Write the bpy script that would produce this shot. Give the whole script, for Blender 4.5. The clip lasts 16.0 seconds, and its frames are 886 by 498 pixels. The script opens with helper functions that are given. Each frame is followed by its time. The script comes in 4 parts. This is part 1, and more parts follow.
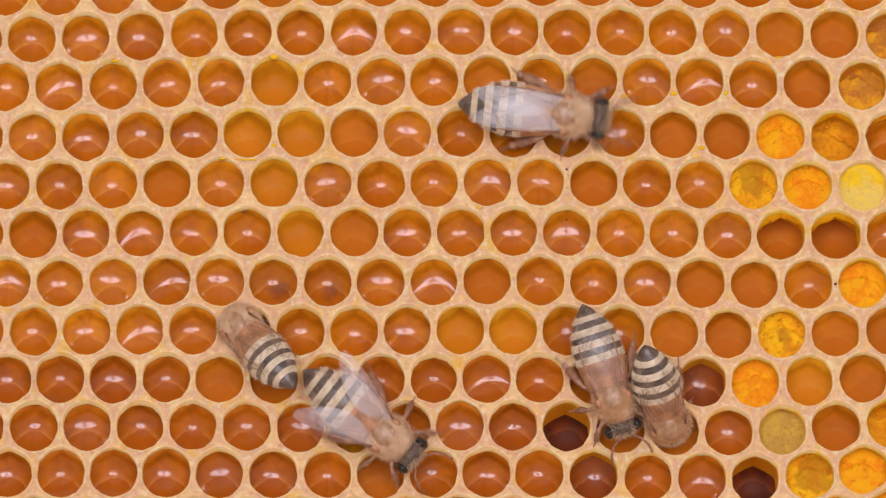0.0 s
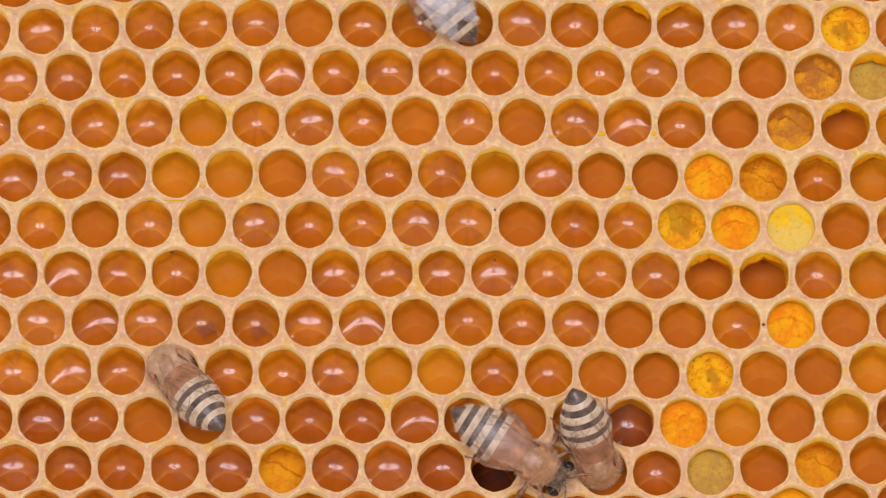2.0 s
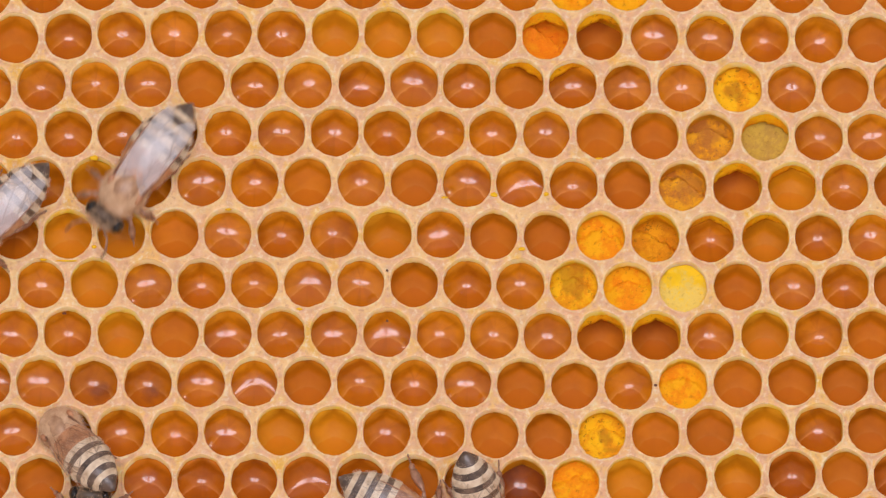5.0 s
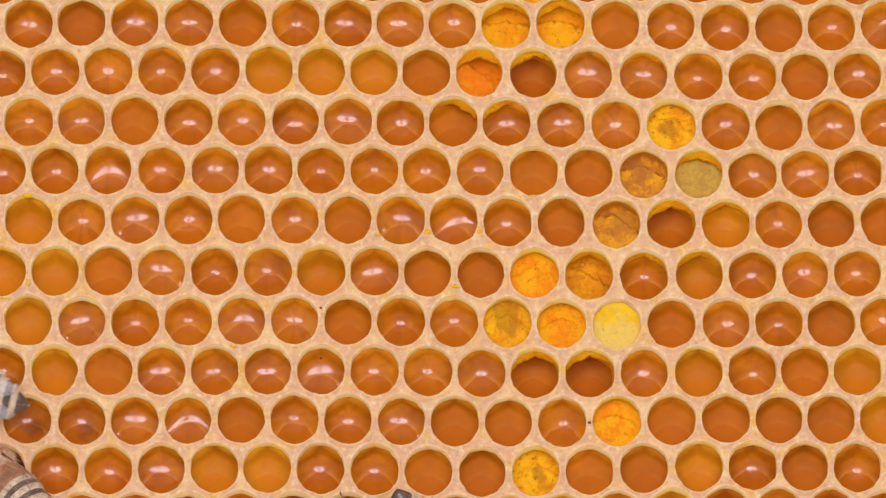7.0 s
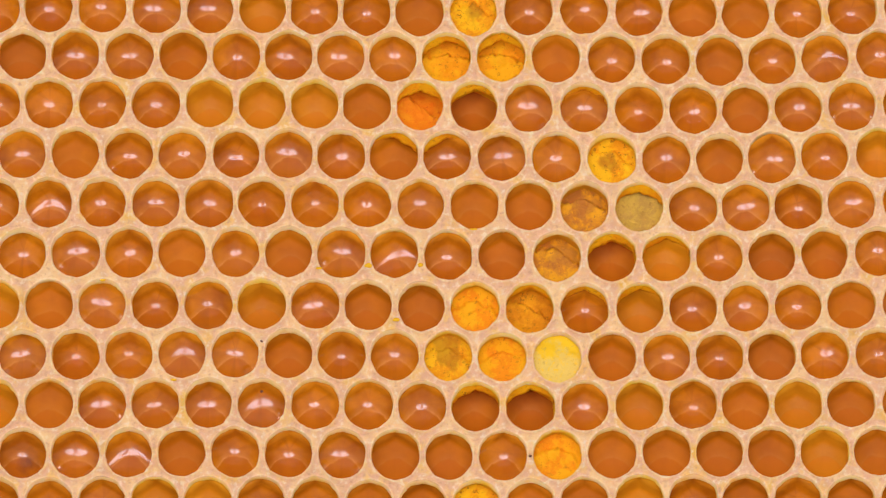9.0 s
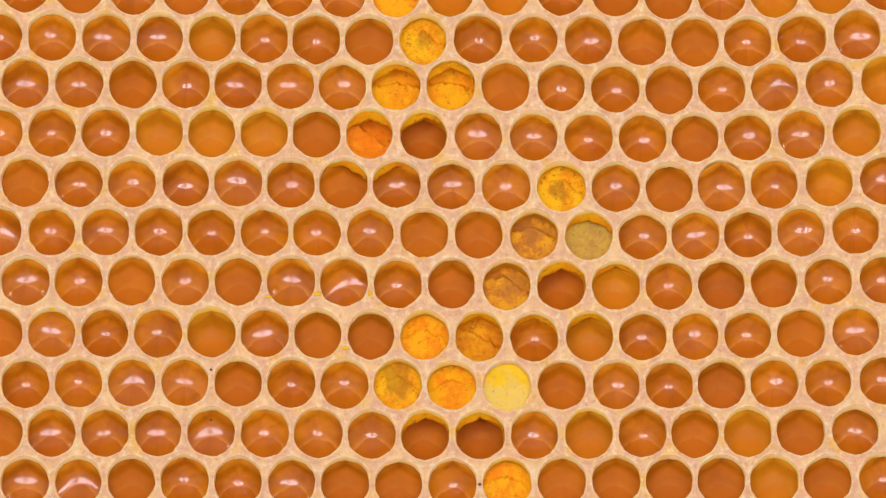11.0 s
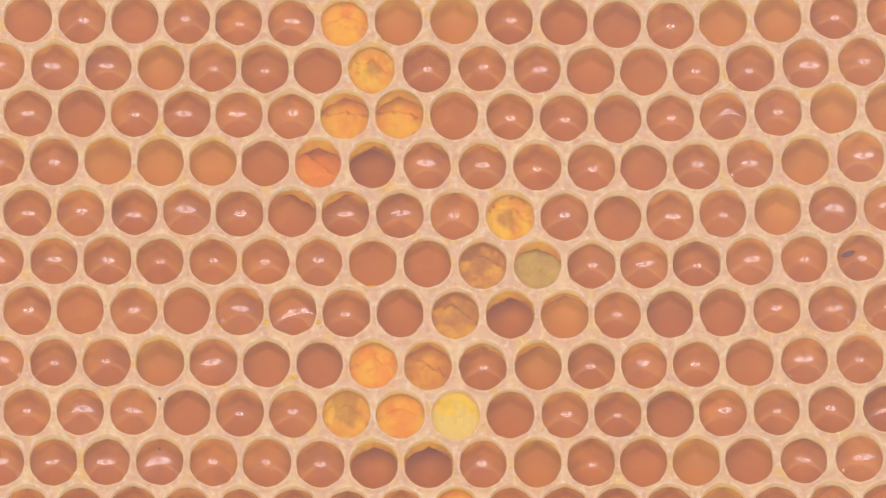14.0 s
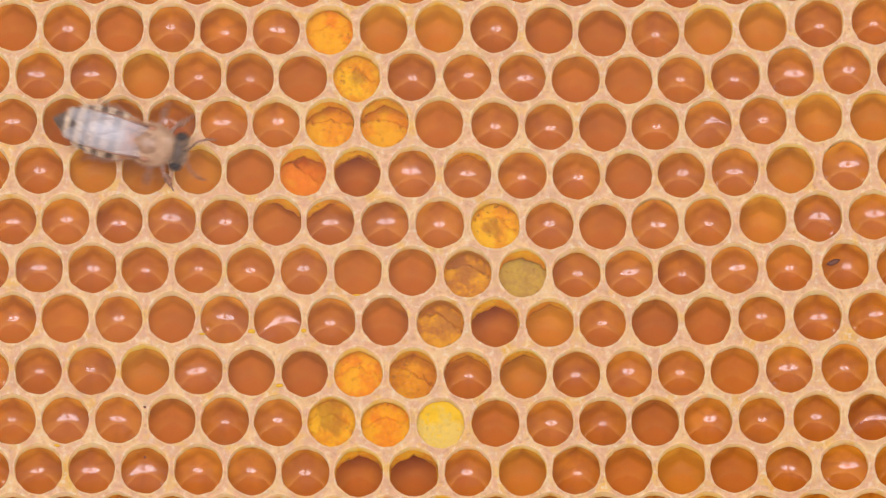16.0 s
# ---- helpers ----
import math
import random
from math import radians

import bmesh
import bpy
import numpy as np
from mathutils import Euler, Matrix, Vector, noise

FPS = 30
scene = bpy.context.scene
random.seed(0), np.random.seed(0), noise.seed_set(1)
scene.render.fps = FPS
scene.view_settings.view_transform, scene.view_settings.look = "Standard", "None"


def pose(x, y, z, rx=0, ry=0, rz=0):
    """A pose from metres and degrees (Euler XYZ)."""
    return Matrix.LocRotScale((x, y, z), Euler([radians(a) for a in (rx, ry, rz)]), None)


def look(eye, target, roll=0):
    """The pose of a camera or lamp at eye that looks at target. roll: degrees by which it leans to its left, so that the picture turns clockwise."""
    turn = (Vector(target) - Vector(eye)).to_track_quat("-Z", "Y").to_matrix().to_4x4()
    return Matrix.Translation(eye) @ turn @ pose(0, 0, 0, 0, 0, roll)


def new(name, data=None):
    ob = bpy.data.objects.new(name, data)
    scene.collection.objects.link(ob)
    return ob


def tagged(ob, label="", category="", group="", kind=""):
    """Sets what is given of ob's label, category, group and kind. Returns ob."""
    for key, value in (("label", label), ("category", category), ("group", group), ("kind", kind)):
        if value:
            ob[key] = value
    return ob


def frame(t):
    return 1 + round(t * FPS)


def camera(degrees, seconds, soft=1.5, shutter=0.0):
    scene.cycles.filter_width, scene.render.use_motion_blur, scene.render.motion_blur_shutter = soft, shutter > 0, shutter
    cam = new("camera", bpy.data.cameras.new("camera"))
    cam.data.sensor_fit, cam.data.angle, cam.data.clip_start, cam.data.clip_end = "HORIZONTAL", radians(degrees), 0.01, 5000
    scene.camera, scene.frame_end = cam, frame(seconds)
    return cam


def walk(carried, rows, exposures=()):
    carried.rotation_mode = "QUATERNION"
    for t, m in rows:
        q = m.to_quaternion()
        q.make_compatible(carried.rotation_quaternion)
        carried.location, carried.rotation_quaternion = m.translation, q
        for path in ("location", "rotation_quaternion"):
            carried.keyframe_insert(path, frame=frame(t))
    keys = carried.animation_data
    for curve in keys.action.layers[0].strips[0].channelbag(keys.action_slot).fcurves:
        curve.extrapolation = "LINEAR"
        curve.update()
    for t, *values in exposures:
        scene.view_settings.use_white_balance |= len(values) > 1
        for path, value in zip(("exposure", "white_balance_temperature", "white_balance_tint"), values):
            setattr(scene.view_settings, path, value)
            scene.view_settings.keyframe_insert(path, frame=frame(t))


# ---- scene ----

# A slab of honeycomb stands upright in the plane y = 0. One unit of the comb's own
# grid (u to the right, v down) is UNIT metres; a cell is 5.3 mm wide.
UNIT = 5.62e-5
AWAY = 0.84
FOOT = 1160.0


def spot(u, v, out=0.0):
    """A point of the comb's face, out metres before it."""
    return Vector(((u - 784) * UNIT, -out, (FOOT - v) * UNIT))


# ---- camera ----
cam = camera(6.0, 16.0, soft=1.12, shutter=0.7)
SLIDE = [(0.0, 0), (0.5, 31), (1.0, 63), (1.5, 95), (2.0, 127), (2.5, 158.7), (3.0, 191), (3.5, 222.5), (4.0, 254.5), (5.2, 330),
         (6.5, 406), (7.0, 435), (7.5, 462), (8.0, 488.8), (8.5, 514.5), (9.0, 540), (10.2, 597), (11.5, 647.5), (12.0, 665),
         (12.5, 681.3), (13.0, 696), (13.5, 709), (14.0, 720), (14.5, 729.5), (15.0, 737), (15.5, 743), (16.0, 746.5)]
walk(cam, [(t, pose((d) * UNIT, -AWAY, (FOOT - 441 + 0.563 * d) * UNIT, 90, 0, 0)) for t, d in SLIDE],
     [(0.0, -0.09), (4.0, -0.04), (7.0, -0.02), (9.0, 0.03), (11.5, 0.05), (12.0, 0.01), (16.0, 0.0)])

# ---- light ----
world = bpy.data.worlds.new("sky")
scene.world = world
world.use_nodes = True
wn = world.node_tree
sky = wn.nodes.new("ShaderNodeTexSky")
sky.sky_type = "NISHITA"
sky.sun_disc = False
sky.sun_elevation, sky.sun_rotation = radians(50), radians(200)
wn.links.new(sky.outputs[0], wn.nodes["Background"].inputs[0])
wn.nodes["Background"].inputs[1].default_value = 0.04
sun_data = bpy.data.lights.new("sun", "SUN")
sun_data.energy, sun_data.angle, sun_data.color = 0.87, radians(179), (1, 0.80, 0.59)
sun = new("sun", sun_data)
sun.matrix_world = look((-0.15, -1.0, 0.02), (0, 0, 0))
box_data = bpy.data.lights.new("softbox", "AREA")
box_data.shape, box_data.size, box_data.size_y = "ELLIPSE", 0.8, 0.42
box_data.energy, box_data.color = 9.3, (0.89, 0.85, 0.97)
softbox = new("softbox", box_data)
softbox.matrix_world = look((0.02, -1.05, 0.20), (0.02, 0, 0.05))


# ---- materials ----
def nodes_of(name):
    m = bpy.data.materials.new(name)
    m.use_nodes = True
    t = m.node_tree
    return m, t, t.nodes["Principled BSDF"]


def noise_node(t, scale, detail=3.0, coords=None, rough=0.55):
    n = t.nodes.new("ShaderNodeTexNoise")
    n.inputs["Scale"].default_value, n.inputs["Detail"].default_value, n.inputs["Roughness"].default_value = scale, detail, rough
    if coords is None:
        coords = t.nodes.new("ShaderNodeTexCoord").outputs["Object"]
    t.links.new(coords, n.inputs["Vector"])
    return n


def ramp(t, fac, stops):
    r = t.nodes.new("ShaderNodeValToRGB")
    e = r.color_ramp.elements
    while len(e) < len(stops):
        e.new(0.5)
    for k, (p, c) in enumerate(stops):
        e[k].position, e[k].color = p, (*c, 1)
    t.links.new(fac, r.inputs[0])
    return r.outputs[0]


def mixed(t, a, b, fac, mode="MIX"):
    n = t.nodes.new("ShaderNodeMix")
    n.data_type, n.blend_type = "RGBA", mode
    for sock, val in ((n.inputs[0], fac), (n.inputs[6], a), (n.inputs[7], b)):
        if isinstance(val, bpy.types.NodeSocket):
            t.links.new(val, sock)
        else:
            sock.default_value = val if isinstance(val, float) else (*val, 1)
    return n.outputs[2]


def bump(t, bsdf, height, strength, distance):
    b = t.nodes.new("ShaderNodeBump")
    b.inputs["Strength"].default_value, b.inputs["Distance"].default_value = strength, distance
    t.links.new(height, b.inputs["Height"])
    t.links.new(b.outputs[0], bsdf.inputs["Normal"])


def surface(name, stops, scale, rough, bump_scale=0.0, bump_size=0.0, spec=0.5):
    """A material whose colour wanders through stops at one scale, with finer relief."""
    m, t, b = nodes_of(name)
    t.links.new(ramp(t, noise_node(t, scale, 4.0).outputs["Fac"], stops), b.inputs["Base Color"])
    b.inputs["Roughness"].default_value = rough
    b.inputs["Specular IOR Level"].default_value = spec
    if bump_size:
        bump(t, b, noise_node(t, bump_scale, 4.0).outputs["Fac"], 0.6, bump_size)
    return m


def wax_material(name, stops, flake, crumb, rough=0.55):
    """Wax of the comb's face: slow changes of tone, pale flakes, brownish propolis, fine grain in relief."""
    m, t, b = nodes_of(name)
    where = t.nodes.new("ShaderNodeNewGeometry").outputs["Position"]
    col = ramp(t, noise_node(t, 300, 4.0, where).outputs["Fac"], stops)
    blot = noise_node(t, 750, 3.0, where)
    col = mixed(t, col, crumb, ramp(t, blot.outputs["Fac"], [(0.52, (0, 0, 0)), (0.70, (0.75, 0.75, 0.75))]))
    grain = noise_node(t, 1500, 4.0, where, 0.6)
    col = mixed(t, col, flake, ramp(t, grain.outputs["Fac"], [(0.52, (0, 0, 0)), (0.66, (0.7, 0.7, 0.7))]))
    col = mixed(t, col, crumb, ramp(t, grain.outputs["Fac"], [(0.32, (0.8, 0.8, 0.8)), (0.45, (0, 0, 0))]))
    t.links.new(col, b.inputs["Base Color"])
    b.inputs["Roughness"].default_value = rough
    b.inputs["Specular IOR Level"].default_value = 0.35
    b.inputs["Subsurface Weight"].default_value = 0.3
    b.inputs["Subsurface Radius"].default_value = (1.0, 0.6, 0.25)
    b.inputs["Subsurface Scale"].default_value = 0.0006
    relief = mixed(t, grain.outputs["Color"], noise_node(t, 900, 3.0, where).outputs["Color"], 0.5)
    bump(t, b, relief, 0.8, 0.0004)
    return m


def wall_material(name, mouth, near, far):
    """The inside of a cell: pale wax at the mouth, deeper orange further in; a forward normal brightens its roof."""
    m, t, b = nodes_of(name)
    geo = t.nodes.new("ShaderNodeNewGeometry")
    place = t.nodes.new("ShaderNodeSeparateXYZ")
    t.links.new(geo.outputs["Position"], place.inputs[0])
    inward = t.nodes.new("ShaderNodeMath")
    inward.operation = "MULTIPLY_ADD"
    inward.inputs[1].default_value = 350.0
    t.links.new(place.outputs["Y"], inward.inputs[0])
    t.links.new(noise_node(t, 600, 3.0, geo.outputs["Position"]).outputs["Fac"], inward.inputs[2])
    col = ramp(t, inward.outputs[0], [(0.55, mouth), (0.78, near), (1.0, far)])
    t.links.new(col, b.inputs["Base Color"])
    b.inputs["Roughness"].default_value = 0.42
    b.inputs["Specular IOR Level"].default_value = 0.3
    b.inputs["Subsurface Weight"].default_value = 0.5
    b.inputs["Subsurface Radius"].default_value = (1.0, 0.5, 0.15)
    b.inputs["Subsurface Scale"].default_value = 0.0012
    # normal leaned forward: brightens the shaded roof, standing in for light through wax
    leaned_normal = t.nodes.new("ShaderNodeVectorMath")
    leaned_normal.inputs[1].default_value = (0, -0.75, 0.1)
    t.links.new(geo.outputs["Normal"], leaned_normal.inputs[0])
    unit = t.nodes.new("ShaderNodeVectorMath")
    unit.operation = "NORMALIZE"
    t.links.new(leaned_normal.outputs[0], unit.inputs[0])
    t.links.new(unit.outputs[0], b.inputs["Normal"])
    return m


WAX = wax_material("wax_face", [(0.28, (0.91, 0.61, 0.30)), (0.42, (0.90, 0.57, 0.25)), (0.53, (0.81, 0.46, 0.26)), (0.61, (0.88, 0.53, 0.18)), (0.72, (0.85, 0.46, 0.05))],
                   (0.96, 0.75, 0.46), (0.67, 0.35, 0.18))
LIP = wax_material("wax_lip", [(0.28, (0.93, 0.64, 0.33)), (0.42, (0.92, 0.61, 0.28)), (0.53, (0.85, 0.52, 0.28)), (0.61, (0.90, 0.56, 0.20)), (0.72, (0.88, 0.50, 0.09))],
                   (0.96, 0.76, 0.47), (0.75, 0.43, 0.21))
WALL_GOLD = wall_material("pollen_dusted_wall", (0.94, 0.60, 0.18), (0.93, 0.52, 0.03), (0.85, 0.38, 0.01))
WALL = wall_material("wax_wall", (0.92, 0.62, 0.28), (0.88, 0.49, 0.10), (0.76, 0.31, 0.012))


def honey_material(name, low, high, rough=0.13, spec=0.5, stained=False):
    """Honey with sheen painted in as a pale band and faint streaks that fan out from the middle; stained: a murky clot
    in it.
    """
    streaks = 0.7 if rough < 0.2 else 0.2
    m, t, b = nodes_of(name)
    info = t.nodes.new("ShaderNodeObjectInfo")
    shift = t.nodes.new("ShaderNodeVectorMath")
    t.links.new(t.nodes.new("ShaderNodeTexCoord").outputs["Object"], shift.inputs[0])
    t.links.new(info.outputs["Random"], shift.inputs[1])
    soft = noise_node(t, 340, 3.0, shift.outputs[0])
    col = ramp(t, soft.outputs["Fac"], [(0.3, low), (0.7, high)])
    dark = mixed(t, col, (0.72, 0.62, 0.55), info.outputs["Random"], "MULTIPLY")
    col = mixed(t, col, dark, 0.55)
    place = t.nodes.new("ShaderNodeSeparateXYZ")
    t.links.new(t.nodes.new("ShaderNodeTexCoord").outputs["Object"], place.inputs[0])
    low_z = t.nodes.new("ShaderNodeMath")
    low_z.inputs[1].default_value = -0.0002
    t.links.new(place.outputs["Z"], low_z.inputs[0])
    fan = t.nodes.new("ShaderNodeMath")
    fan.operation = "ARCTAN2"
    t.links.new(place.outputs["X"], fan.inputs[0])
    t.links.new(low_z.outputs[0], fan.inputs[1])
    spun = t.nodes.new("ShaderNodeCombineXYZ")
    t.links.new(fan.outputs[0], spun.inputs[0])
    number = t.nodes.new("ShaderNodeMath")
    number.operation = "MULTIPLY"
    number.inputs[1].default_value = 50.0
    t.links.new(info.outputs["Random"], number.inputs[0])
    t.links.new(number.outputs[0], spun.inputs[1])
    rays = noise_node(t, 1.2, 2.5, spun.outputs[0], 0.5)
    patchy = noise_node(t, 800, 2.0, shift.outputs[0])
    # haze and shade on the base's three leaning faces, seen through honey, painted into colour
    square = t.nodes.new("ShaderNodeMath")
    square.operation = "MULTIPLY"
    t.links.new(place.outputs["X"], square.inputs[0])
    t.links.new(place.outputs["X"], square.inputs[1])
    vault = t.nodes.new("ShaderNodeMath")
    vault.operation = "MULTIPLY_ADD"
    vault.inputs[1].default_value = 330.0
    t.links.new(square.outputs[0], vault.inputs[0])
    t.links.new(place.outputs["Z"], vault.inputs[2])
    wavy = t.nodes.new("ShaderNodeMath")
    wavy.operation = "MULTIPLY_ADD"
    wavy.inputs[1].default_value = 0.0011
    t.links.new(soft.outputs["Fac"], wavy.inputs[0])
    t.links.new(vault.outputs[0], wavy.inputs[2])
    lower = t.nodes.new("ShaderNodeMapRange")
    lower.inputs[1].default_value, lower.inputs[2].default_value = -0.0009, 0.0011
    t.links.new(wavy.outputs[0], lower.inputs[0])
    sheen_band = ramp(t, lower.outputs[0], [(0.40, (0, 0, 0)), (0.50, (min(1.0, streaks * 1.2),) * 3), (0.60, (streaks * 0.6,) * 3), (0.85, (0, 0, 0))])
    sheen_band = mixed(t, sheen_band, ramp(t, patchy.outputs["Fac"], [(0.30, (0.25, 0.25, 0.25)), (0.55, (1, 1, 1))]), 1.0, "MULTIPLY")
    col = mixed(t, col, tuple(0.62 * c + d for c, d in zip(high, (0.24, 0.105, 0.04))), sheen_band)
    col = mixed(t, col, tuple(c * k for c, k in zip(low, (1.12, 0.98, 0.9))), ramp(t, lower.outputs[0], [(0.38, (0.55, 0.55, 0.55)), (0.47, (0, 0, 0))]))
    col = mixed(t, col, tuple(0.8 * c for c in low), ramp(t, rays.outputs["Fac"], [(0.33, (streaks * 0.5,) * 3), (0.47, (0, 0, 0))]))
    # yellow wax through thin honey over the sloping roof, coloured lighter to offset shade there
    wide = t.nodes.new("ShaderNodeMath")
    wide.operation = "ABSOLUTE"
    t.links.new(place.outputs["X"], wide.inputs[0])
    gable = t.nodes.new("ShaderNodeMath")
    gable.operation = "MULTIPLY_ADD"
    gable.inputs[1].default_value = 0.577
    t.links.new(wide.outputs[0], gable.inputs[0])
    t.links.new(place.outputs["Z"], gable.inputs[2])
    thin = t.nodes.new("ShaderNodeMath")
    thin.operation = "MULTIPLY_ADD"
    thin.inputs[1].default_value = 330.0
    t.links.new(gable.outputs[0], thin.inputs[0])
    uneven = t.nodes.new("ShaderNodeMapRange")
    uneven.inputs[3].default_value, uneven.inputs[4].default_value = -0.12, 0.28
    t.links.new(soft.outputs["Fac"], uneven.inputs[0])
    t.links.new(uneven.outputs[0], thin.inputs[2])
    col = mixed(t, col, (min(0.95, high[0] * 1.28), min(0.46, high[1] * 1.46), high[2] + 0.014), ramp(t, thin.outputs[0], [(0.66, (0, 0, 0)), (0.80, (0.5, 0.5, 0.5)), (1.0, (0.95, 0.95, 0.95))]))
    if stained:
        clot = noise_node(t, 500, 3.0, shift.outputs[0])
        spread = t.nodes.new("ShaderNodeVectorMath")
        spread.operation = "MULTIPLY_ADD"
        spread.inputs[1].default_value, spread.inputs[2].default_value = (900, 0, 900), (-0.4, 0, 0.9)
        t.links.new(t.nodes.new("ShaderNodeTexCoord").outputs["Object"], spread.inputs[0])
        reach = t.nodes.new("ShaderNodeVectorMath")
        reach.operation = "LENGTH"
        t.links.new(spread.outputs[0], reach.inputs[0])
        edge = t.nodes.new("ShaderNodeMath")
        edge.operation = "MULTIPLY_ADD"
        edge.inputs[1].default_value = 0.35
        t.links.new(reach.outputs["Value"], edge.inputs[0])
        t.links.new(clot.outputs["Fac"], edge.inputs[2])
        col = mixed(t, (0.16, 0.035, 0.012), col, ramp(t, edge.outputs[0], [(0.62, (0.35, 0.35, 0.35)), (0.95, (1, 1, 1))]))
    t.links.new(col, b.inputs["Base Color"])
    b.inputs["Roughness"].default_value = 0.5
    b.inputs["Specular IOR Level"].default_value = 0.05
    b.inputs["Coat Weight"].default_value = min(1.0, spec * 2)
    b.inputs["Coat Roughness"].default_value = rough
    b.inputs["Coat IOR"].default_value = 1.50
    skin = t.nodes.new("ShaderNodeBump")
    skin.inputs["Strength"].default_value, skin.inputs["Distance"].default_value = 0.3, 0.00009
    t.links.new(noise_node(t, 420, 1.5, shift.outputs[0]).outputs["Fac"], skin.inputs["Height"])
    t.links.new(skin.outputs[0], b.inputs["Coat Normal"])
    # shading normal leaned forward: evens the light over the hollow, standing in for inner glow
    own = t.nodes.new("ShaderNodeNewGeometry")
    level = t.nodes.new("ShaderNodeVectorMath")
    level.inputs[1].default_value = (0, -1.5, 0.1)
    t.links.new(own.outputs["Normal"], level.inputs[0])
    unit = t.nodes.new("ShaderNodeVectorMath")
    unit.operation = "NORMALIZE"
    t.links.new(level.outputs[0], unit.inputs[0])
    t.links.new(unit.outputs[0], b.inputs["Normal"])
    return m


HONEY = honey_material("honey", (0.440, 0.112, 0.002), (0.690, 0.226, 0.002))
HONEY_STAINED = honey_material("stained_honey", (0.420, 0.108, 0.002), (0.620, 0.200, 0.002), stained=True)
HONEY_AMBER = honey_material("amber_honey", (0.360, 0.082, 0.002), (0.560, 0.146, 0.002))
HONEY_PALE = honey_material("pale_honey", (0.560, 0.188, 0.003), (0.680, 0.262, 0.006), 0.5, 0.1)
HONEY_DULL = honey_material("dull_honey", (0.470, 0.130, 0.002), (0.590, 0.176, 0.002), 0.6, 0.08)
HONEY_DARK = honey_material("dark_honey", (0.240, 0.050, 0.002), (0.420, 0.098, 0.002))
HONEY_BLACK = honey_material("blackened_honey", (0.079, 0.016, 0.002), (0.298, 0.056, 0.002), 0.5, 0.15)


def pollen_material(name, base, flake, crack, ringed=False, capped=False):
    """Packed pollen: crumbs of two tones with darker cracks between them."""
    m, t, b = nodes_of(name)
    apart = t.nodes.new("ShaderNodeVectorMath")
    t.links.new(t.nodes.new("ShaderNodeTexCoord").outputs["Object"], apart.inputs[0])
    t.links.new(t.nodes.new("ShaderNodeObjectInfo").outputs["Random"], apart.inputs[1])
    soft = noise_node(t, 480, 4.0, apart.outputs[0], 0.65)
    grain = noise_node(t, 2100, 5.0, apart.outputs[0], 0.75)
    patch = noise_node(t, 260, 3.0, apart.outputs[0], 0.6)
    col = mixed(t, base, flake, ramp(t, soft.outputs["Fac"], [(0.44, (0, 0, 0)), (0.56, (1, 1, 1))]))
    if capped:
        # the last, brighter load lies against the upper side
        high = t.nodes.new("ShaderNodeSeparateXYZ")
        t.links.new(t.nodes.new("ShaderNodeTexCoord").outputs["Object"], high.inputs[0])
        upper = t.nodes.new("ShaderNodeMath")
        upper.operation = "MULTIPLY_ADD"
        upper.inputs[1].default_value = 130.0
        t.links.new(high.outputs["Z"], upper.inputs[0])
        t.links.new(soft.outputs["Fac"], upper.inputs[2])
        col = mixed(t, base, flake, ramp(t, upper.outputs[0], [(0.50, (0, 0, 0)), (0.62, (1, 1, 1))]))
    speck = mixed(t, ramp(t, grain.outputs["Fac"], [(0.37, (0.95, 0.95, 0.95)), (0.43, (0, 0, 0))]), ramp(t, patch.outputs["Fac"], [(0.35, (0.3, 0.3, 0.3)), (0.6, (1, 1, 1))]), 1.0, "MULTIPLY")
    col = mixed(t, col, crack, speck)
    col = mixed(t, col, flake, ramp(t, grain.outputs["Fac"], [(0.55, (0, 0, 0)), (0.63, (0.9, 0.9, 0.9))]))
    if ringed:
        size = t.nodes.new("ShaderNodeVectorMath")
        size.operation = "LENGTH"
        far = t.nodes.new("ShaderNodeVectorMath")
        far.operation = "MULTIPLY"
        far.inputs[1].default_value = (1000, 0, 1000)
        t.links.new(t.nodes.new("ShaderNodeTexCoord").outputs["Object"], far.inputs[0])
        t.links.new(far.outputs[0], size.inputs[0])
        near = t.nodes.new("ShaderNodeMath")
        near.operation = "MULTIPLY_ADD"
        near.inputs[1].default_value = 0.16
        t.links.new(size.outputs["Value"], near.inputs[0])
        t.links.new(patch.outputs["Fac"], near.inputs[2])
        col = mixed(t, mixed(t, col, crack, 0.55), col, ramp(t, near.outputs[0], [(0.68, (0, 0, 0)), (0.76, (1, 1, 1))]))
    t.links.new(col, b.inputs["Base Color"])
    b.inputs["Roughness"].default_value = 0.7
    b.inputs["Specular IOR Level"].default_value = 0.25
    bump(t, b, grain.outputs["Fac"], 0.7, 0.00022)
    return m


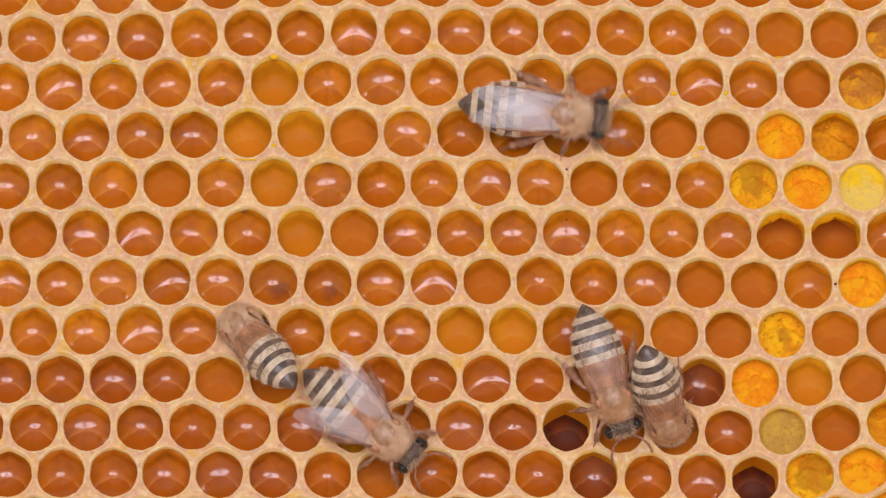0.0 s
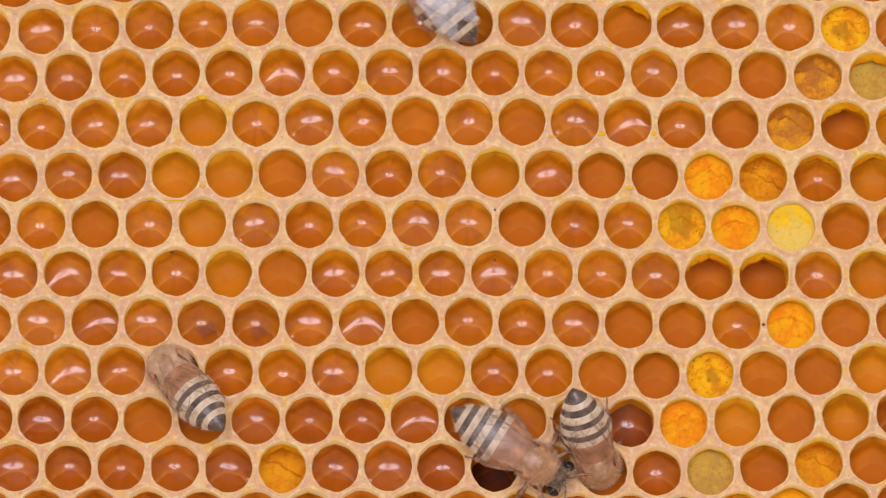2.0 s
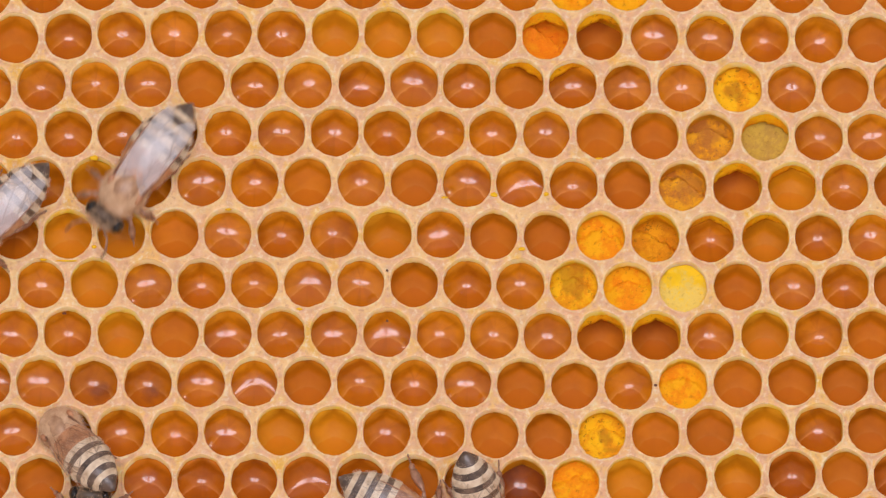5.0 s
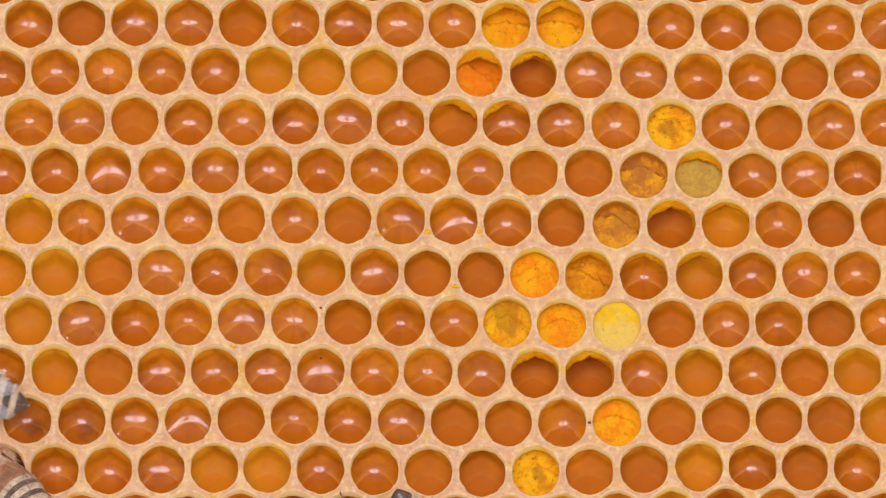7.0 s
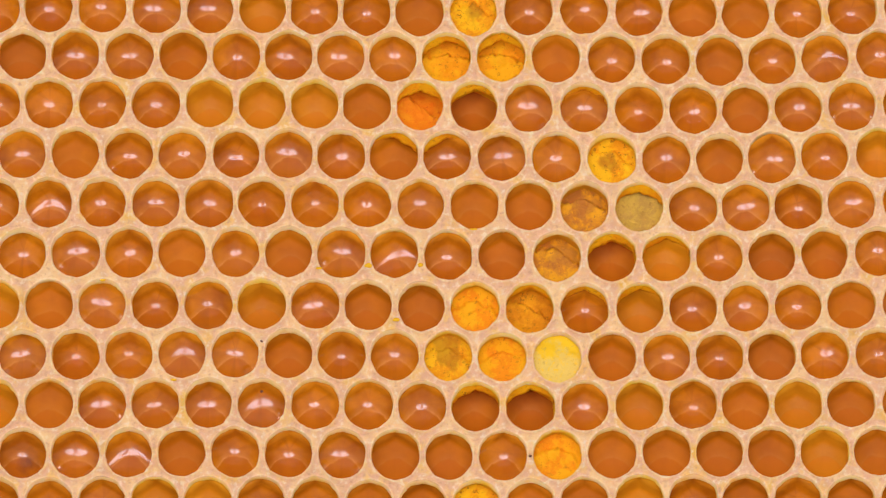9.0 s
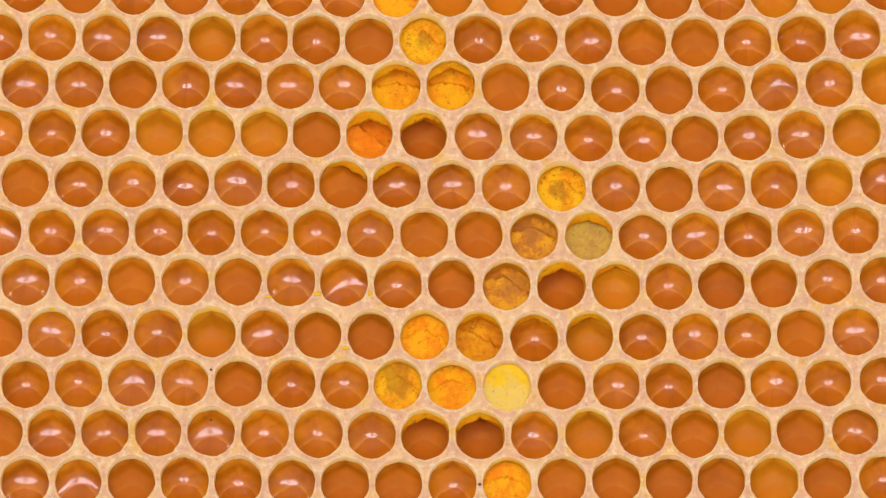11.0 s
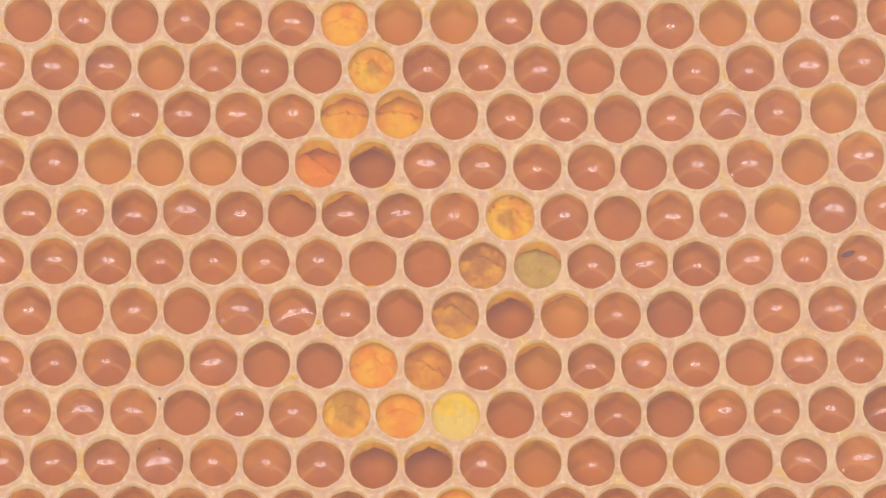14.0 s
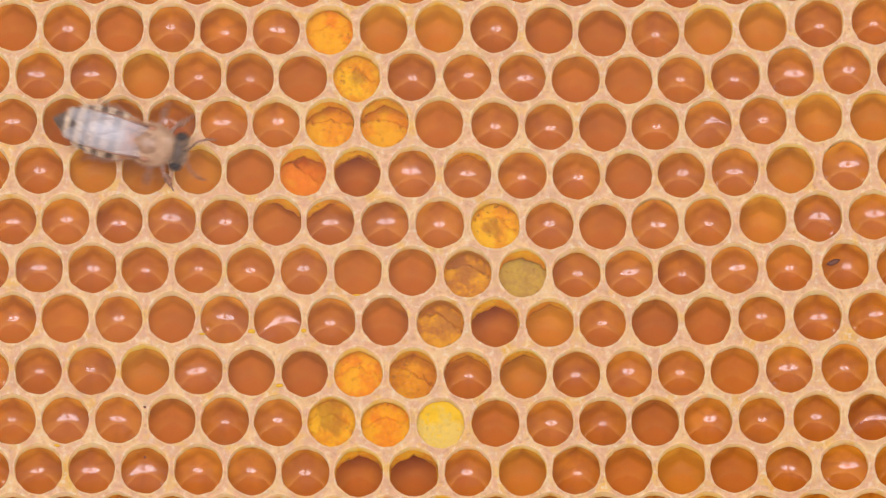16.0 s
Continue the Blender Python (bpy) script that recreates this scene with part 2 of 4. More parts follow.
POLLEN = {
    "p": pollen_material("orange_pollen", (0.92, 0.31, 0.002), (0.97, 0.46, 0.004), (0.55, 0.19, 0.004)),
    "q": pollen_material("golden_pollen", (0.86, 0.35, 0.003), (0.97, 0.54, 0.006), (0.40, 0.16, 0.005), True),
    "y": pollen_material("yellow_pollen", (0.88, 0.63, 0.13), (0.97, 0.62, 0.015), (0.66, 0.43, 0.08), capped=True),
    "g": pollen_material("olive_pollen", (0.56, 0.33, 0.06), (0.66, 0.42, 0.06), (0.44, 0.23, 0.04)),
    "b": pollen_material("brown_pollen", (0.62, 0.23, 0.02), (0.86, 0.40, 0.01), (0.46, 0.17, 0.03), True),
    "r": pollen_material("red_orange_pollen", (0.92, 0.25, 0.003), (0.95, 0.34, 0.005), (0.78, 0.17, 0.004)),
    "k": pollen_material("amber_pollen", (0.94, 0.37, 0.002), (0.97, 0.48, 0.003), (0.55, 0.20, 0.004)),
    "o": pollen_material("umber_pollen", (0.78, 0.30, 0.004), (0.90, 0.41, 0.006), (0.50, 0.20, 0.005)),
}
BASE_PALE = surface("bounce_base", [(0.3, (0.72, 0.62, 0.48)), (0.6, (0.82, 0.73, 0.60))], 12, 0.6, 200, 0.0006)

# ---- large structure ----
def part(name, bm, material, parent, label="", smooth=True):
    me = bpy.data.meshes.new(name)
    bm.normal_update()
    bm.to_mesh(me)
    bm.free()
    for m in (material if isinstance(material, (list, tuple)) else [material]):
        me.materials.append(m)
    if smooth:
        me.polygons.foreach_set("use_smooth", [True] * len(me.polygons))
    ob = new(name, me)
    ob.parent = parent
    if label:
        tagged(ob, label)
    return ob


def box(bm, lo, hi):
    m = Matrix.Translation((Vector(lo) + Vector(hi)) / 2) @ Matrix.Diagonal((*(Vector(hi) - Vector(lo)), 1))
    bmesh.ops.create_cube(bm, size=1, matrix=m)


# unseen base, added to carry the comb; kept pale to bounce light up
bm = bmesh.new()
box(bm, (-0.75, -1.35, -0.03), (0.85, 0.35, 0))
base_slab = part("ground", bm, BASE_PALE, None, smooth=False)
tagged(base_slab, "unseen pale base added to carry the comb and bounce light up", "ground", kind="structure")

# ---- the comb ----
# Rows of cells from the top: v of the row, and what fills its cells.
# h honey with a small glint, w wider, W widest, a slanting, e dull honey, l pale honey,
# d dark, D darkest, c and o pollen-lined, k p q y g b r pollens.
ROWS = [
    (-453, "eehehehheehehehehehheheeh"),
    (-367.2, "ehehheehehehhwpllheehllhh"),
    (-284.1, "eeehehhhwwlhheqhhweehhwhh"),
    (-202.2, "hhehhwewwehwwhkkehhehahll"),
    (-116.3, "ehwehhhhhlllercwwhhehwlwh"),
    (-28.5, "hhwhhhwewhwwhewwhqhewhlWw"),
    (57.3, "hwhhhhahwhhhhheebghwhwhhh"),
    (145.4, "hahwwlhwhehewahebclheehww"),
    (236.3, "hwhwllewhhlweepohlhhhewhw"),
    (323.3, "whhehlwhhWwehhqpyehhehhha"),
    (410.4, "ewawhlewwwWhhhcchlhelewwh"),
    (496.8, "Wwwawhhwaehhweehpeeeelehe"),
    (583.2, "hwawehhwllhheeqeelhehehhh"),
    (667.8, "hhwheehhhaheedplelheheehe"),
    (751.8, "hwhhhwowwwDeehgeoeheehehe"),
    (833.7, "hhhhwwhehwhdhWDqpeheheehe"),
    (918, "hehwehhehehwehhqpehehhehe"),
]
# Slow waves by which the rows bend: sideways and up-and-down, from the longest to the shortest.
SWAY = [(-1.1, 0.1), (2.0, -1.6), (-0.3, 2.2), (-1.0, 0.4), (-0.3, 0.0), (1.0, -0.4), (-1.5, 1.2), (0.7, 0.9), (-0.4, 0.3)]
HEAVE = [(0.5, -0.3, 6.2), (-0.9, -4.4, 0.9), (4.4, -5.1, -0.7), (-1.3, 1.1, 5.1), (1.0, -3.9, 0.6), (0.4, -0.7, -3.0), (0.7, 1.1, 2.2), (0.1, -0.4, -0.8), (0.3, 0.7, -0.7)]
PITCH_V = 86.2
TIP = math.tan(radians(10.5))
rng = random.Random(7)
SIDES = 42


def centre(row, k):
    """Centre of a cell's mouth in the comb's grid; past the listed rows the comb goes on evenly."""
    r = min(max(row, 0), len(ROWS) - 1)
    v = ROWS[r][0] + (row - r) * PITCH_V
    x = k - 0.5 * (row % 2)
    s = min(max((row - 8) / 7, -1.15), 1.15)
    u = 58.5 + 94.7 * x
    for j, (sway, heave) in enumerate(zip(SWAY, HEAVE), 1):
        wave = math.cos(math.pi * j * min(max(x, 0), 24) / 24)
        u += wave * (sway[0] + sway[1] * s)
        v += wave * (heave[0] + heave[1] * s + heave[2] * s * s)
    wob = noise.noise_vector((row * 3.7, k * 2.9, 0.5)) * 1.2
    return u + wob.x, v + wob.y


def cell_outline(row, k):
    """Corners of the cell's outer hexagon, half way to its neighbours, as SIDES points round the centre."""
    u, v = centre(row, k)
    a, b = (k - 1, k) if row % 2 else (k, k + 1)
    near = [centre(row, k + 1), centre(row - 1, b), centre(row - 1, a), centre(row, k - 1), centre(row + 1, a), centre(row + 1, b)]
    near = [Vector((p[0] - u, -(p[1] - v))) for p in near]
    out = []
    corners = []
    for a, b in zip(near, near[1:] + near[:1]):
        det = a.x * b.y - a.y * b.x
        p, q = a.length_squared / 2, b.length_squared / 2
        corners.append(math.atan2((a.x * q - b.x * p) / det, (p * b.y - q * a.y) / det))
    angles = [2 * math.pi * i / SIDES for i in range(SIDES)]
    for c in corners:
        i = min(range(SIDES), key=lambda j: abs(math.remainder(angles[j] - c, 2 * math.pi)))
        angles[i] = c
    for ang in angles:
        d = Vector((math.cos(ang), math.sin(ang)))
        reach = min(n.length_squared / 2 / max(1e-6, n.dot(d)) for n in near if n.dot(d) > 1e-3)
        out.append((d, reach))
    return u, v, out


def hex_reach(d, size):
    """Distance to a regular hexagon with upright sides, corners at the top and bottom."""
    return min(size / max(1e-6, abs(d.dot(Vector((math.cos(a), math.sin(a)))))) for a in (0, math.pi / 3, 2 * math.pi / 3))


def ring_mesh(bm, rings, faces_of):
    loops = [[bm.verts.new(p) for p in ring] for ring in rings]
    for a, (lo, hi) in enumerate(zip(loops, loops[1:])):
        for i in range(SIDES):
            f = bm.faces.new((lo[i], lo[(i + 1) % SIDES], hi[(i + 1) % SIDES], hi[i]))
            f.material_index = faces_of[a]
    return loops


def build_cell(bm, row, k, kind):
    """The wax of one cell: rounded lip, walls that turn six-sided, pointed base. Metres round the mouth's centre."""
    u, v, out = cell_outline(row, k)
    r0 = 43.8 + noise.noise((row * 1.3, k * 1.7, 3.1)) * 1.6
    squash = 1 + noise.noise((row * 2.1, k * 0.7, 9.1)) * 0.035
    six = 0.16 + 0.14 * noise.noise((row * 0.9, k * 1.1, 6.4))
    roofed = max(0.0, 3.4 + 5.0 * noise.noise((row * 1.9, k * 1.3, 2.2)))
    rings = [[] for _ in range(9)]
    for i, (d, reach) in enumerate(out):
        ragged = noise.noise((u * 0.03 + d.x * 2.3, v * 0.03 + d.y * 2.3, 1.0)) * 1.8 + noise.noise((u + d.x * 9, v + d.y * 9, 4.0)) * 0.9
        hexa = 0.6 * hex_reach(d, 40.5) + 0.4 * 42.6
        rim = min(reach - 4.0, ((1 - six) * r0 + six * hexa * r0 / 42.0) * (squash - 0.03 * d.x * d.x if abs(d.x) > abs(d.y) else 2 - squash) + ragged)
        gap = reach - rim
        dip = max(0.0, gap - 6) * UNIT * 0.16
        brow = max(0.0, d.y) ** 1.5 * roofed
        deep = [(reach, dip), (rim + gap * 0.62, dip * 0.75), (rim + min(gap * 0.45, 4.2), -0.00005), (rim + min(gap * 0.2, 1.6), -0.00009), (rim - 0.2, 0.00002), (rim - 0.4 - brow, 0.0003 + 0.00003 * brow),
                (0.5 * (rim - brow) + 0.5 * hexa, 0.0017), (hexa, 0.005), (hexa, 0.0115)]
        for ring, (rad, depth) in zip(rings, deep):
            sag = TIP * max(0.0, depth)
            ring.append((d.x * rad * UNIT, depth, d.y * rad * UNIT - sag))
    loops = ring_mesh(bm, rings, (0, 0, 2, 2, 1, 1, 1, 1))
    tip = bm.verts.new((0, 0.0128, -TIP * 0.0128))
    for i in range(SIDES):
        bm.faces.new((loops[-1][i], loops[-1][(i + 1) % SIDES], tip)).material_index = 1
    return u, v


ROUND = 44


def fill_mesh(bm, depth, hollow, across, arch, tilt_x, tilt_z, lumpy, seed, ledge=None, steps=13, skew=0.0, beads=(), film=0.0):
    """The top of what fills a cell: depth metres in, hollowed by hollow metres up and down and
    by across metres sideways, arched, tilted with the cell, lumpy. ledge: a ragged edge above which
    it falls back: by how much, its height, its slopes. skew: how the hollow slants. beads: swellings
    near the rim, x, z and height. film: how far, in the comb's units, it is drawn up along the two slopes of the roof."""
    a = 42.0 * UNIT
    rows = []
    for s in range(steps + 1):
        f = s / steps
        ring = []
        for i in range(ROUND):
            ang = 2 * math.pi * i / ROUND
            d = Vector((math.cos(ang), math.sin(ang)))
            rad = f * (hex_reach(d, 40.5) * 0.6 + 0.4 * 42.6 + 0.8) * UNIT
            x, z = d.x * rad, d.y * rad
            y = depth + hollow * (1 - (z / a - skew * x / a + arch * (x / a) ** 2) ** 2) - across * (x / a) ** 2 + tilt_x * x + (tilt_z + 0.22) * z
            for bx, bz, rise in beads:
                y -= rise * math.exp(-((x - bx) ** 2 + (z - bz) ** 2) / 9e-8)
            if film:
                up = min(max((z / UNIT + 0.577 * abs(x) / UNIT - 46.8 + film) / film, 0.0), 1.0)
                y += (0.0006 - y) * up ** 1.2
            if lumpy:
                y += lumpy * (noise.fractal((x * 900 + seed, z * 900, seed), 0.7, 2.0, 4) * 0.7 + noise.noise((x * 350 + seed * 3, z * 350, 2)) * 1.2)
            if ledge:
                back, height, roof, lean = ledge
                over = z + roof * abs(x) - lean * x - height - 0.0004 * noise.fractal((x * 1100 + seed, z * 1100, seed), 0.8, 2.0, 4)
                f2 = min(max(over / 0.0003 + 0.5, 0.0), 1.0)
                y += back * f2 * f2 * (3 - 2 * f2)
            ring.append((x, y, z - TIP * y))
        rows.append(ring)
    hub = bm.verts.new(rows[0][0])
    loops = [[bm.verts.new(p) for p in ring] for ring in rows[1:]]
    for i in range(ROUND):
        bm.faces.new((hub, loops[0][i], loops[0][(i + 1) % ROUND]))
    for lo, hi in zip(loops, loops[1:]):
        for i in range(ROUND):
            bm.faces.new((lo[(i + 1) % ROUND], lo[i], hi[i], hi[(i + 1) % ROUND]))


def lining_mesh(bm, width, lean, seed):
    """Pollen stuck under the roof of a cell: a ragged strip that slopes back from the mouth."""
    n, loops = 28, []
    for i in range(n + 1):
        ang = radians(12 + 156 * i / n)
        d = Vector((math.cos(ang), math.sin(ang)))
        full = 0.6 * hex_reach(d, 40.5) + 0.4 * 42.6
        side = math.sin(math.pi * i / n) ** 0.6
        w = width * side * (1 + lean * d.x) * (1 + 0.22 * noise.noise((i * 0.35, seed, 0.3)))
        line = []
        for f in (0.0, 0.25, 0.5, 0.75, 1.0, 1.12):
            rad = (full - 0.6 - w * min(f, 1.0) + (2.5 if f > 1 else 0)) * UNIT
            y = 0.0004 + 0.0009 * f + 0.00008 * noise.noise((i * 0.9, f * 5, seed))
            line.append(bm.verts.new((d.x * rad, y, d.y * rad - TIP * y)))
        loops.append(line)
    for a, b in zip(loops, loops[1:]):
        for f in range(5):
            bm.faces.new((a[f], a[f + 1], b[f + 1], b[f]))


comb = tagged(new("honeycomb"), "pale wax honeycomb filled with amber honey and some pollen", "honeycomb")


def fill_cell(row, k, kind, parent):
    r = random.Random(row * 101 + k * 7 + 3)
    bm = bmesh.new()
    jig = lambda a: r.uniform(-a, a)
    seed = row + k * 0.37
    dusted = {(8, 16): (8, 0.3), (6, 17): (13, 0.3), (7, 18): (8, -0.2), (4, 16): (8, 0.2), (5, 13): (9, 0.95), (5, 14): (9, -0.95), (8, 17): (7, -0.6)}
    if kind in "ckro" or (row, k) == (6, 17) or (row, k) in dusted:
        lined = bmesh.new()
        width, lean = dusted.get((row, k)) or ({"c": 12, "k": 11, "r": 15, "g": 9, "o": 6}[kind], jig(0.5))
        lining_mesh(lined, width, lean, seed)
        part("pollen_lining", lined, POLLEN["k" if kind != "r" else "p"], parent, "golden pollen under the cell roof")
    if kind in "hwWa":
        hollow, across, arch = {"h": (0.0011, 0.0010, 0.0), "w": (0.0010, 0.00055, 0.12), "W": (0.0008, 0.0003, 0.5), "a": (0.0010, 0.0002, 0.42)}[kind]
        grow = r.uniform(0.8, 1.25)
        skew = {"h": jig(0.05), "w": jig(0.12), "W": r.uniform(0.0, 0.2), "a": r.uniform(0.2, 0.5)}[kind]
        if (row, k) in ((6, 6), (11, 8), (11, 0), (10, 2)):
            across, arch, skew = 0.00008, 0.62, 0.1
        beads = []
        for side in (-1, 1):
            low_angle, far_out = radians(r.uniform(18, 48)), r.uniform(0.0017, 0.00205)
            if kind in "wW" and r.random() < 0.65:
                beads.append((side * far_out * math.cos(low_angle), -far_out * math.sin(low_angle), r.uniform(0.00026, 0.00038)))
        fill_mesh(bm, r.uniform(0.0010, 0.0025), hollow * grow, across * grow, arch + jig(0.08), jig(0.05), jig(0.05), 0.000006, seed, None, 18, skew, beads, r.uniform(7, 20))
        u, v = centre(row, k)
        murky = any(math.hypot(u - a, v - b) < 40 for a, b in ((495, 507), (565, 508), (1250, 690)))
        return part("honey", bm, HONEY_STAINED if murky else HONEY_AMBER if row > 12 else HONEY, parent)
    if kind == "e":
        fill_mesh(bm, r.uniform(0.0014, 0.0028), 0.0006, 0.0006, 0, jig(0.05), jig(0.08), 0.00003, seed, film=r.uniform(6, 18))
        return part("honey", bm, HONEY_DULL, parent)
    if kind in "lc":
        fill_mesh(bm, r.uniform(0.0036, 0.005) if kind == "c" else r.uniform(0.0018, 0.003), 0.0009, 0.0009, 0, jig(0.05), jig(0.06) + (0.15 if kind == "c" else 0.0), 0.00004, seed, film=0.0 if kind == "c" else r.uniform(12, 24))
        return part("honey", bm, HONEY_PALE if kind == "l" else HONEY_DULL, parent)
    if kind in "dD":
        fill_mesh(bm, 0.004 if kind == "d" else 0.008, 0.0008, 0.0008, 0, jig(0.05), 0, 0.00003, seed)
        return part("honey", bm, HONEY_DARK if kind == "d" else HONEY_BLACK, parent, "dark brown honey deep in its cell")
    deep = {"k": 0.0024, "o": 0.0032, "r": 0.0022, "b": 0.0020, "g": 0.0018, "y": 0.0010, "p": 0.0016, "q": 0.0016}[kind]
    ledge = {"k": (0.0012, 0.0009, 0.15, jig(0.35)), "r": (0.0022, 0.0006, 0.0, -0.75), 
             "o": (0.001, 0.0008, 0.2, -0.5), "p": (0.0005, 0.0010, 0.45, jig(0.3)), "q": (0.0005, 0.0011, 0.45, jig(0.4)), "b": (0.0015, 0.0013, 0.4, jig(0.5))}.get(kind)
    fill_mesh(bm, deep, 0.0004, 0.0004, 0, jig(0.03), jig(0.05) - 0.15, 0.00026, seed, ledge, 20)
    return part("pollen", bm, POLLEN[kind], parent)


def shown(u, v):
    """Whether a cell lies in the stretch of the comb along which the camera slides."""
    for step in range(0, 21):
        s = step / 20 * 746
        if -60 < u - s < 1628 and -60 < v + 0.563 * s < 942:
            return True
    return False


rest = bmesh.new()
rest_fill = bmesh.new()
for row in range(-3, len(ROWS) + 2):
    for k in range(-3, 29):
        listed = 0 <= row < len(ROWS) and 0 <= k < 25
        kind = ROWS[row][1][k] if listed else rng.choice("hhee")
        u, v = centre(row, k)
        if shown(u, v):
            bm = bmesh.new()
            build_cell(bm, row, k, kind)
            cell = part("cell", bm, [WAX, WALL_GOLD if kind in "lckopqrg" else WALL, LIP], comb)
            cell.location = spot(u, v)
            fill_cell(row, k, kind, cell)
        else:
            for target, build in ((rest, lambda b: build_cell(b, row, k, kind)),
                                  (rest_fill, lambda b: fill_mesh(b, 0.004, 0.0009, 0.0009, 0, 0, 0, 0, 1))):
                one = bmesh.new()
                build(one)
                bmesh.ops.translate(one, verts=one.verts, vec=spot(u, v))
                me = bpy.data.meshes.new("tmp")
                one.to_mesh(me)
                one.free()
                target.from_mesh(me)
                bpy.data.meshes.remove(me)
tagged(part("outer_cells", rest, [WAX, WALL, LIP], comb), kind="stuff")
tagged(part("outer_honey", rest_fill, HONEY, comb), kind="stuff")
bm = bmesh.new()
lo, hi = spot(-330, 1158), spot(2760, -700)
box(bm, (lo.x, 0.0132, 0.0), (hi.x, 0.0165, hi.z))
part("midrib", bm, WALL, comb, "waxen back sheet", smooth=False)



# ---- crumbs on the wax and in the honey ----
CRUMB = surface("yellow_crumb", [(0.3, (0.85, 0.42, 0.01)), (0.7, (0.92, 0.55, 0.02))], 900, 0.7, 3000, 0.0002, spec=0.2)
DIRT = surface("brown_crumb", [(0.3, (0.10, 0.035, 0.02)), (0.7, (0.22, 0.08, 0.04))], 900, 0.6, 3000, 0.0002, spec=0.3)


def build_crumb(u, v, wide, high, out, material, label, turn=0.0):
    """A small flattened lump, wide and high in the comb's units."""
    bm = bmesh.new()
    bmesh.ops.create_icosphere(bm, subdivisions=2, radius=1)
    for vtx in bm.verts:
        vtx.co *= 1 + 0.35 * noise.noise(vtx.co * 1.4 + Vector((u, v, 0)))
        vtx.co = Vector((vtx.co.x * wide / 2, vtx.co.y * 2.5, vtx.co.z * high / 2)) * UNIT
    ob = part("crumb", bm, material, None)
    ob.matrix_basis = Matrix.Translation(spot(u, v, out)) @ pose(0, 0, 0, 0, turn, 0)
    return tagged(ob, label, "crumb", "crumbs on the comb")


for u, v, wide, high in ((485, 101, 16, 10), (485, 258, 9, 7), (395, 281, 14, 5), (1284, 165, 10, 8), (1242, 262, 14, 7), (437, 283, 40, 4), (205, 108, 12, 6),
                         (722, 192, 12, 5), (1192, 166, 14, 9), (848, 368, 12, 5), (1378, 102, 16, 4), (1105, 171, 12, 5)):
    build_crumb(u, v, wide, high, 0.00002, CRUMB, "yellow crumb of pollen stuck on the wax rim")
for u, v, wide, high, out, turn in ((2222, 44, 24, 9, -0.0012, -20), (1003, 389, 5, 5, -0.0006, 0),
                                    (432, 376, 8, 5, -0.0002, 0), (1003, 300, 5, 4, 0.00003, 40), (1478, 503, 7, 5, 0.00003, 0)):
    build_crumb(u, v, wide, high, out, DIRT, "brown speck of debris on the comb", turn)

# ---- dark stand-in for the camera, out of view, added to put the mirrored notch in each glint ----
METAL = surface("dark_metal", [(0.3, (0.02, 0.02, 0.022)), (0.7, (0.04, 0.04, 0.04))], 40, 0.45, 300, 0.0002)


def tube(bm, points, radii, n=8, caps=True):
    """A tapered tube along points."""
    loops = []
    for i, (p, r) in enumerate(zip(points, radii)):
        p = Vector(p)
        a, b = Vector(points[max(i - 1, 0)]), Vector(points[min(i + 1, len(points) - 1)])
        q = (b - a).to_track_quat("Z", "Y")
        loops.append([bm.verts.new(p + q @ Vector((math.cos(2 * math.pi * j / n) * r, math.sin(2 * math.pi * j / n) * r, 0))) for j in range(n)])
    for lo, hi in zip(loops, loops[1:]):
        for j in range(n):
            bm.faces.new((lo[j], lo[(j + 1) % n], hi[(j + 1) % n], hi[j]))
    if caps:
        bm.faces.new(list(reversed(loops[0])))
        bm.faces.new(loops[-1])


stand = tagged(new("camera_silhouette"), "dark stand-in for the camera, out of view, added to notch the glints", "stand")
bm = bmesh.new()
tube(bm, [(0, 0, 0.01), (0, 0, 0.16)], [0.04, 0.034], 16)
part("pole", bm, METAL, stand)
bm = bmesh.new()
tube(bm, [(0, -0.03, 0.215), (0, 0.0, 0.215), (0, 0.02, 0.215)], [0.06, 0.075, 0.07], 24)
part("lens_disc", bm, METAL, stand)
bm = bmesh.new()
tube(bm, [(0, 0, 0), (0, 0, 0.008), (0, 0, 0.012)], [0.10, 0.10, 0.085], 32)
part("foot", bm, METAL, stand)
stand.location = (0.03, -0.99, 0)

# ---- bees ----
FUZZ = surface("tan_fuzz", [(0.3, (0.36, 0.17, 0.075)), (0.55, (0.54, 0.30, 0.15)), (0.75, (0.70, 0.46, 0.28))], 700, 0.9, 3000, 0.0002, spec=0.1)
FUZZ_PALE = surface("pale_fuzz", [(0.3, (0.50, 0.29, 0.16)), (0.6, (0.70, 0.46, 0.28)), (0.75, (0.82, 0.61, 0.42))], 700, 0.9, 3000, 0.0002, spec=0.1)
HAIR = surface("pale_hair", [(0.3, (0.58, 0.35, 0.18)), (0.7, (0.86, 0.65, 0.45))], 1500, 0.85, spec=0.15)
BAND = surface("cream_band", [(0.3, (0.62, 0.47, 0.31)), (0.5, (0.80, 0.65, 0.47)), (0.7, (0.90, 0.77, 0.59))], 1400, 0.85, 4000, 0.00015, spec=0.15)
SHELL = surface("dark_shell", [(0.3, (0.050, 0.034, 0.027)), (0.55, (0.16, 0.108, 0.080)), (0.75, (0.36, 0.26, 0.195))], 900, 0.3, 3000, 0.00008, spec=0.6)
RUSTY = surface("rusty_shell", [(0.3, (0.30, 0.120, 0.052)), (0.55, (0.56, 0.260, 0.125)), (0.75, (0.72, 0.43, 0.25))], 700, 0.3, 3000, 0.0001, spec=0.5)
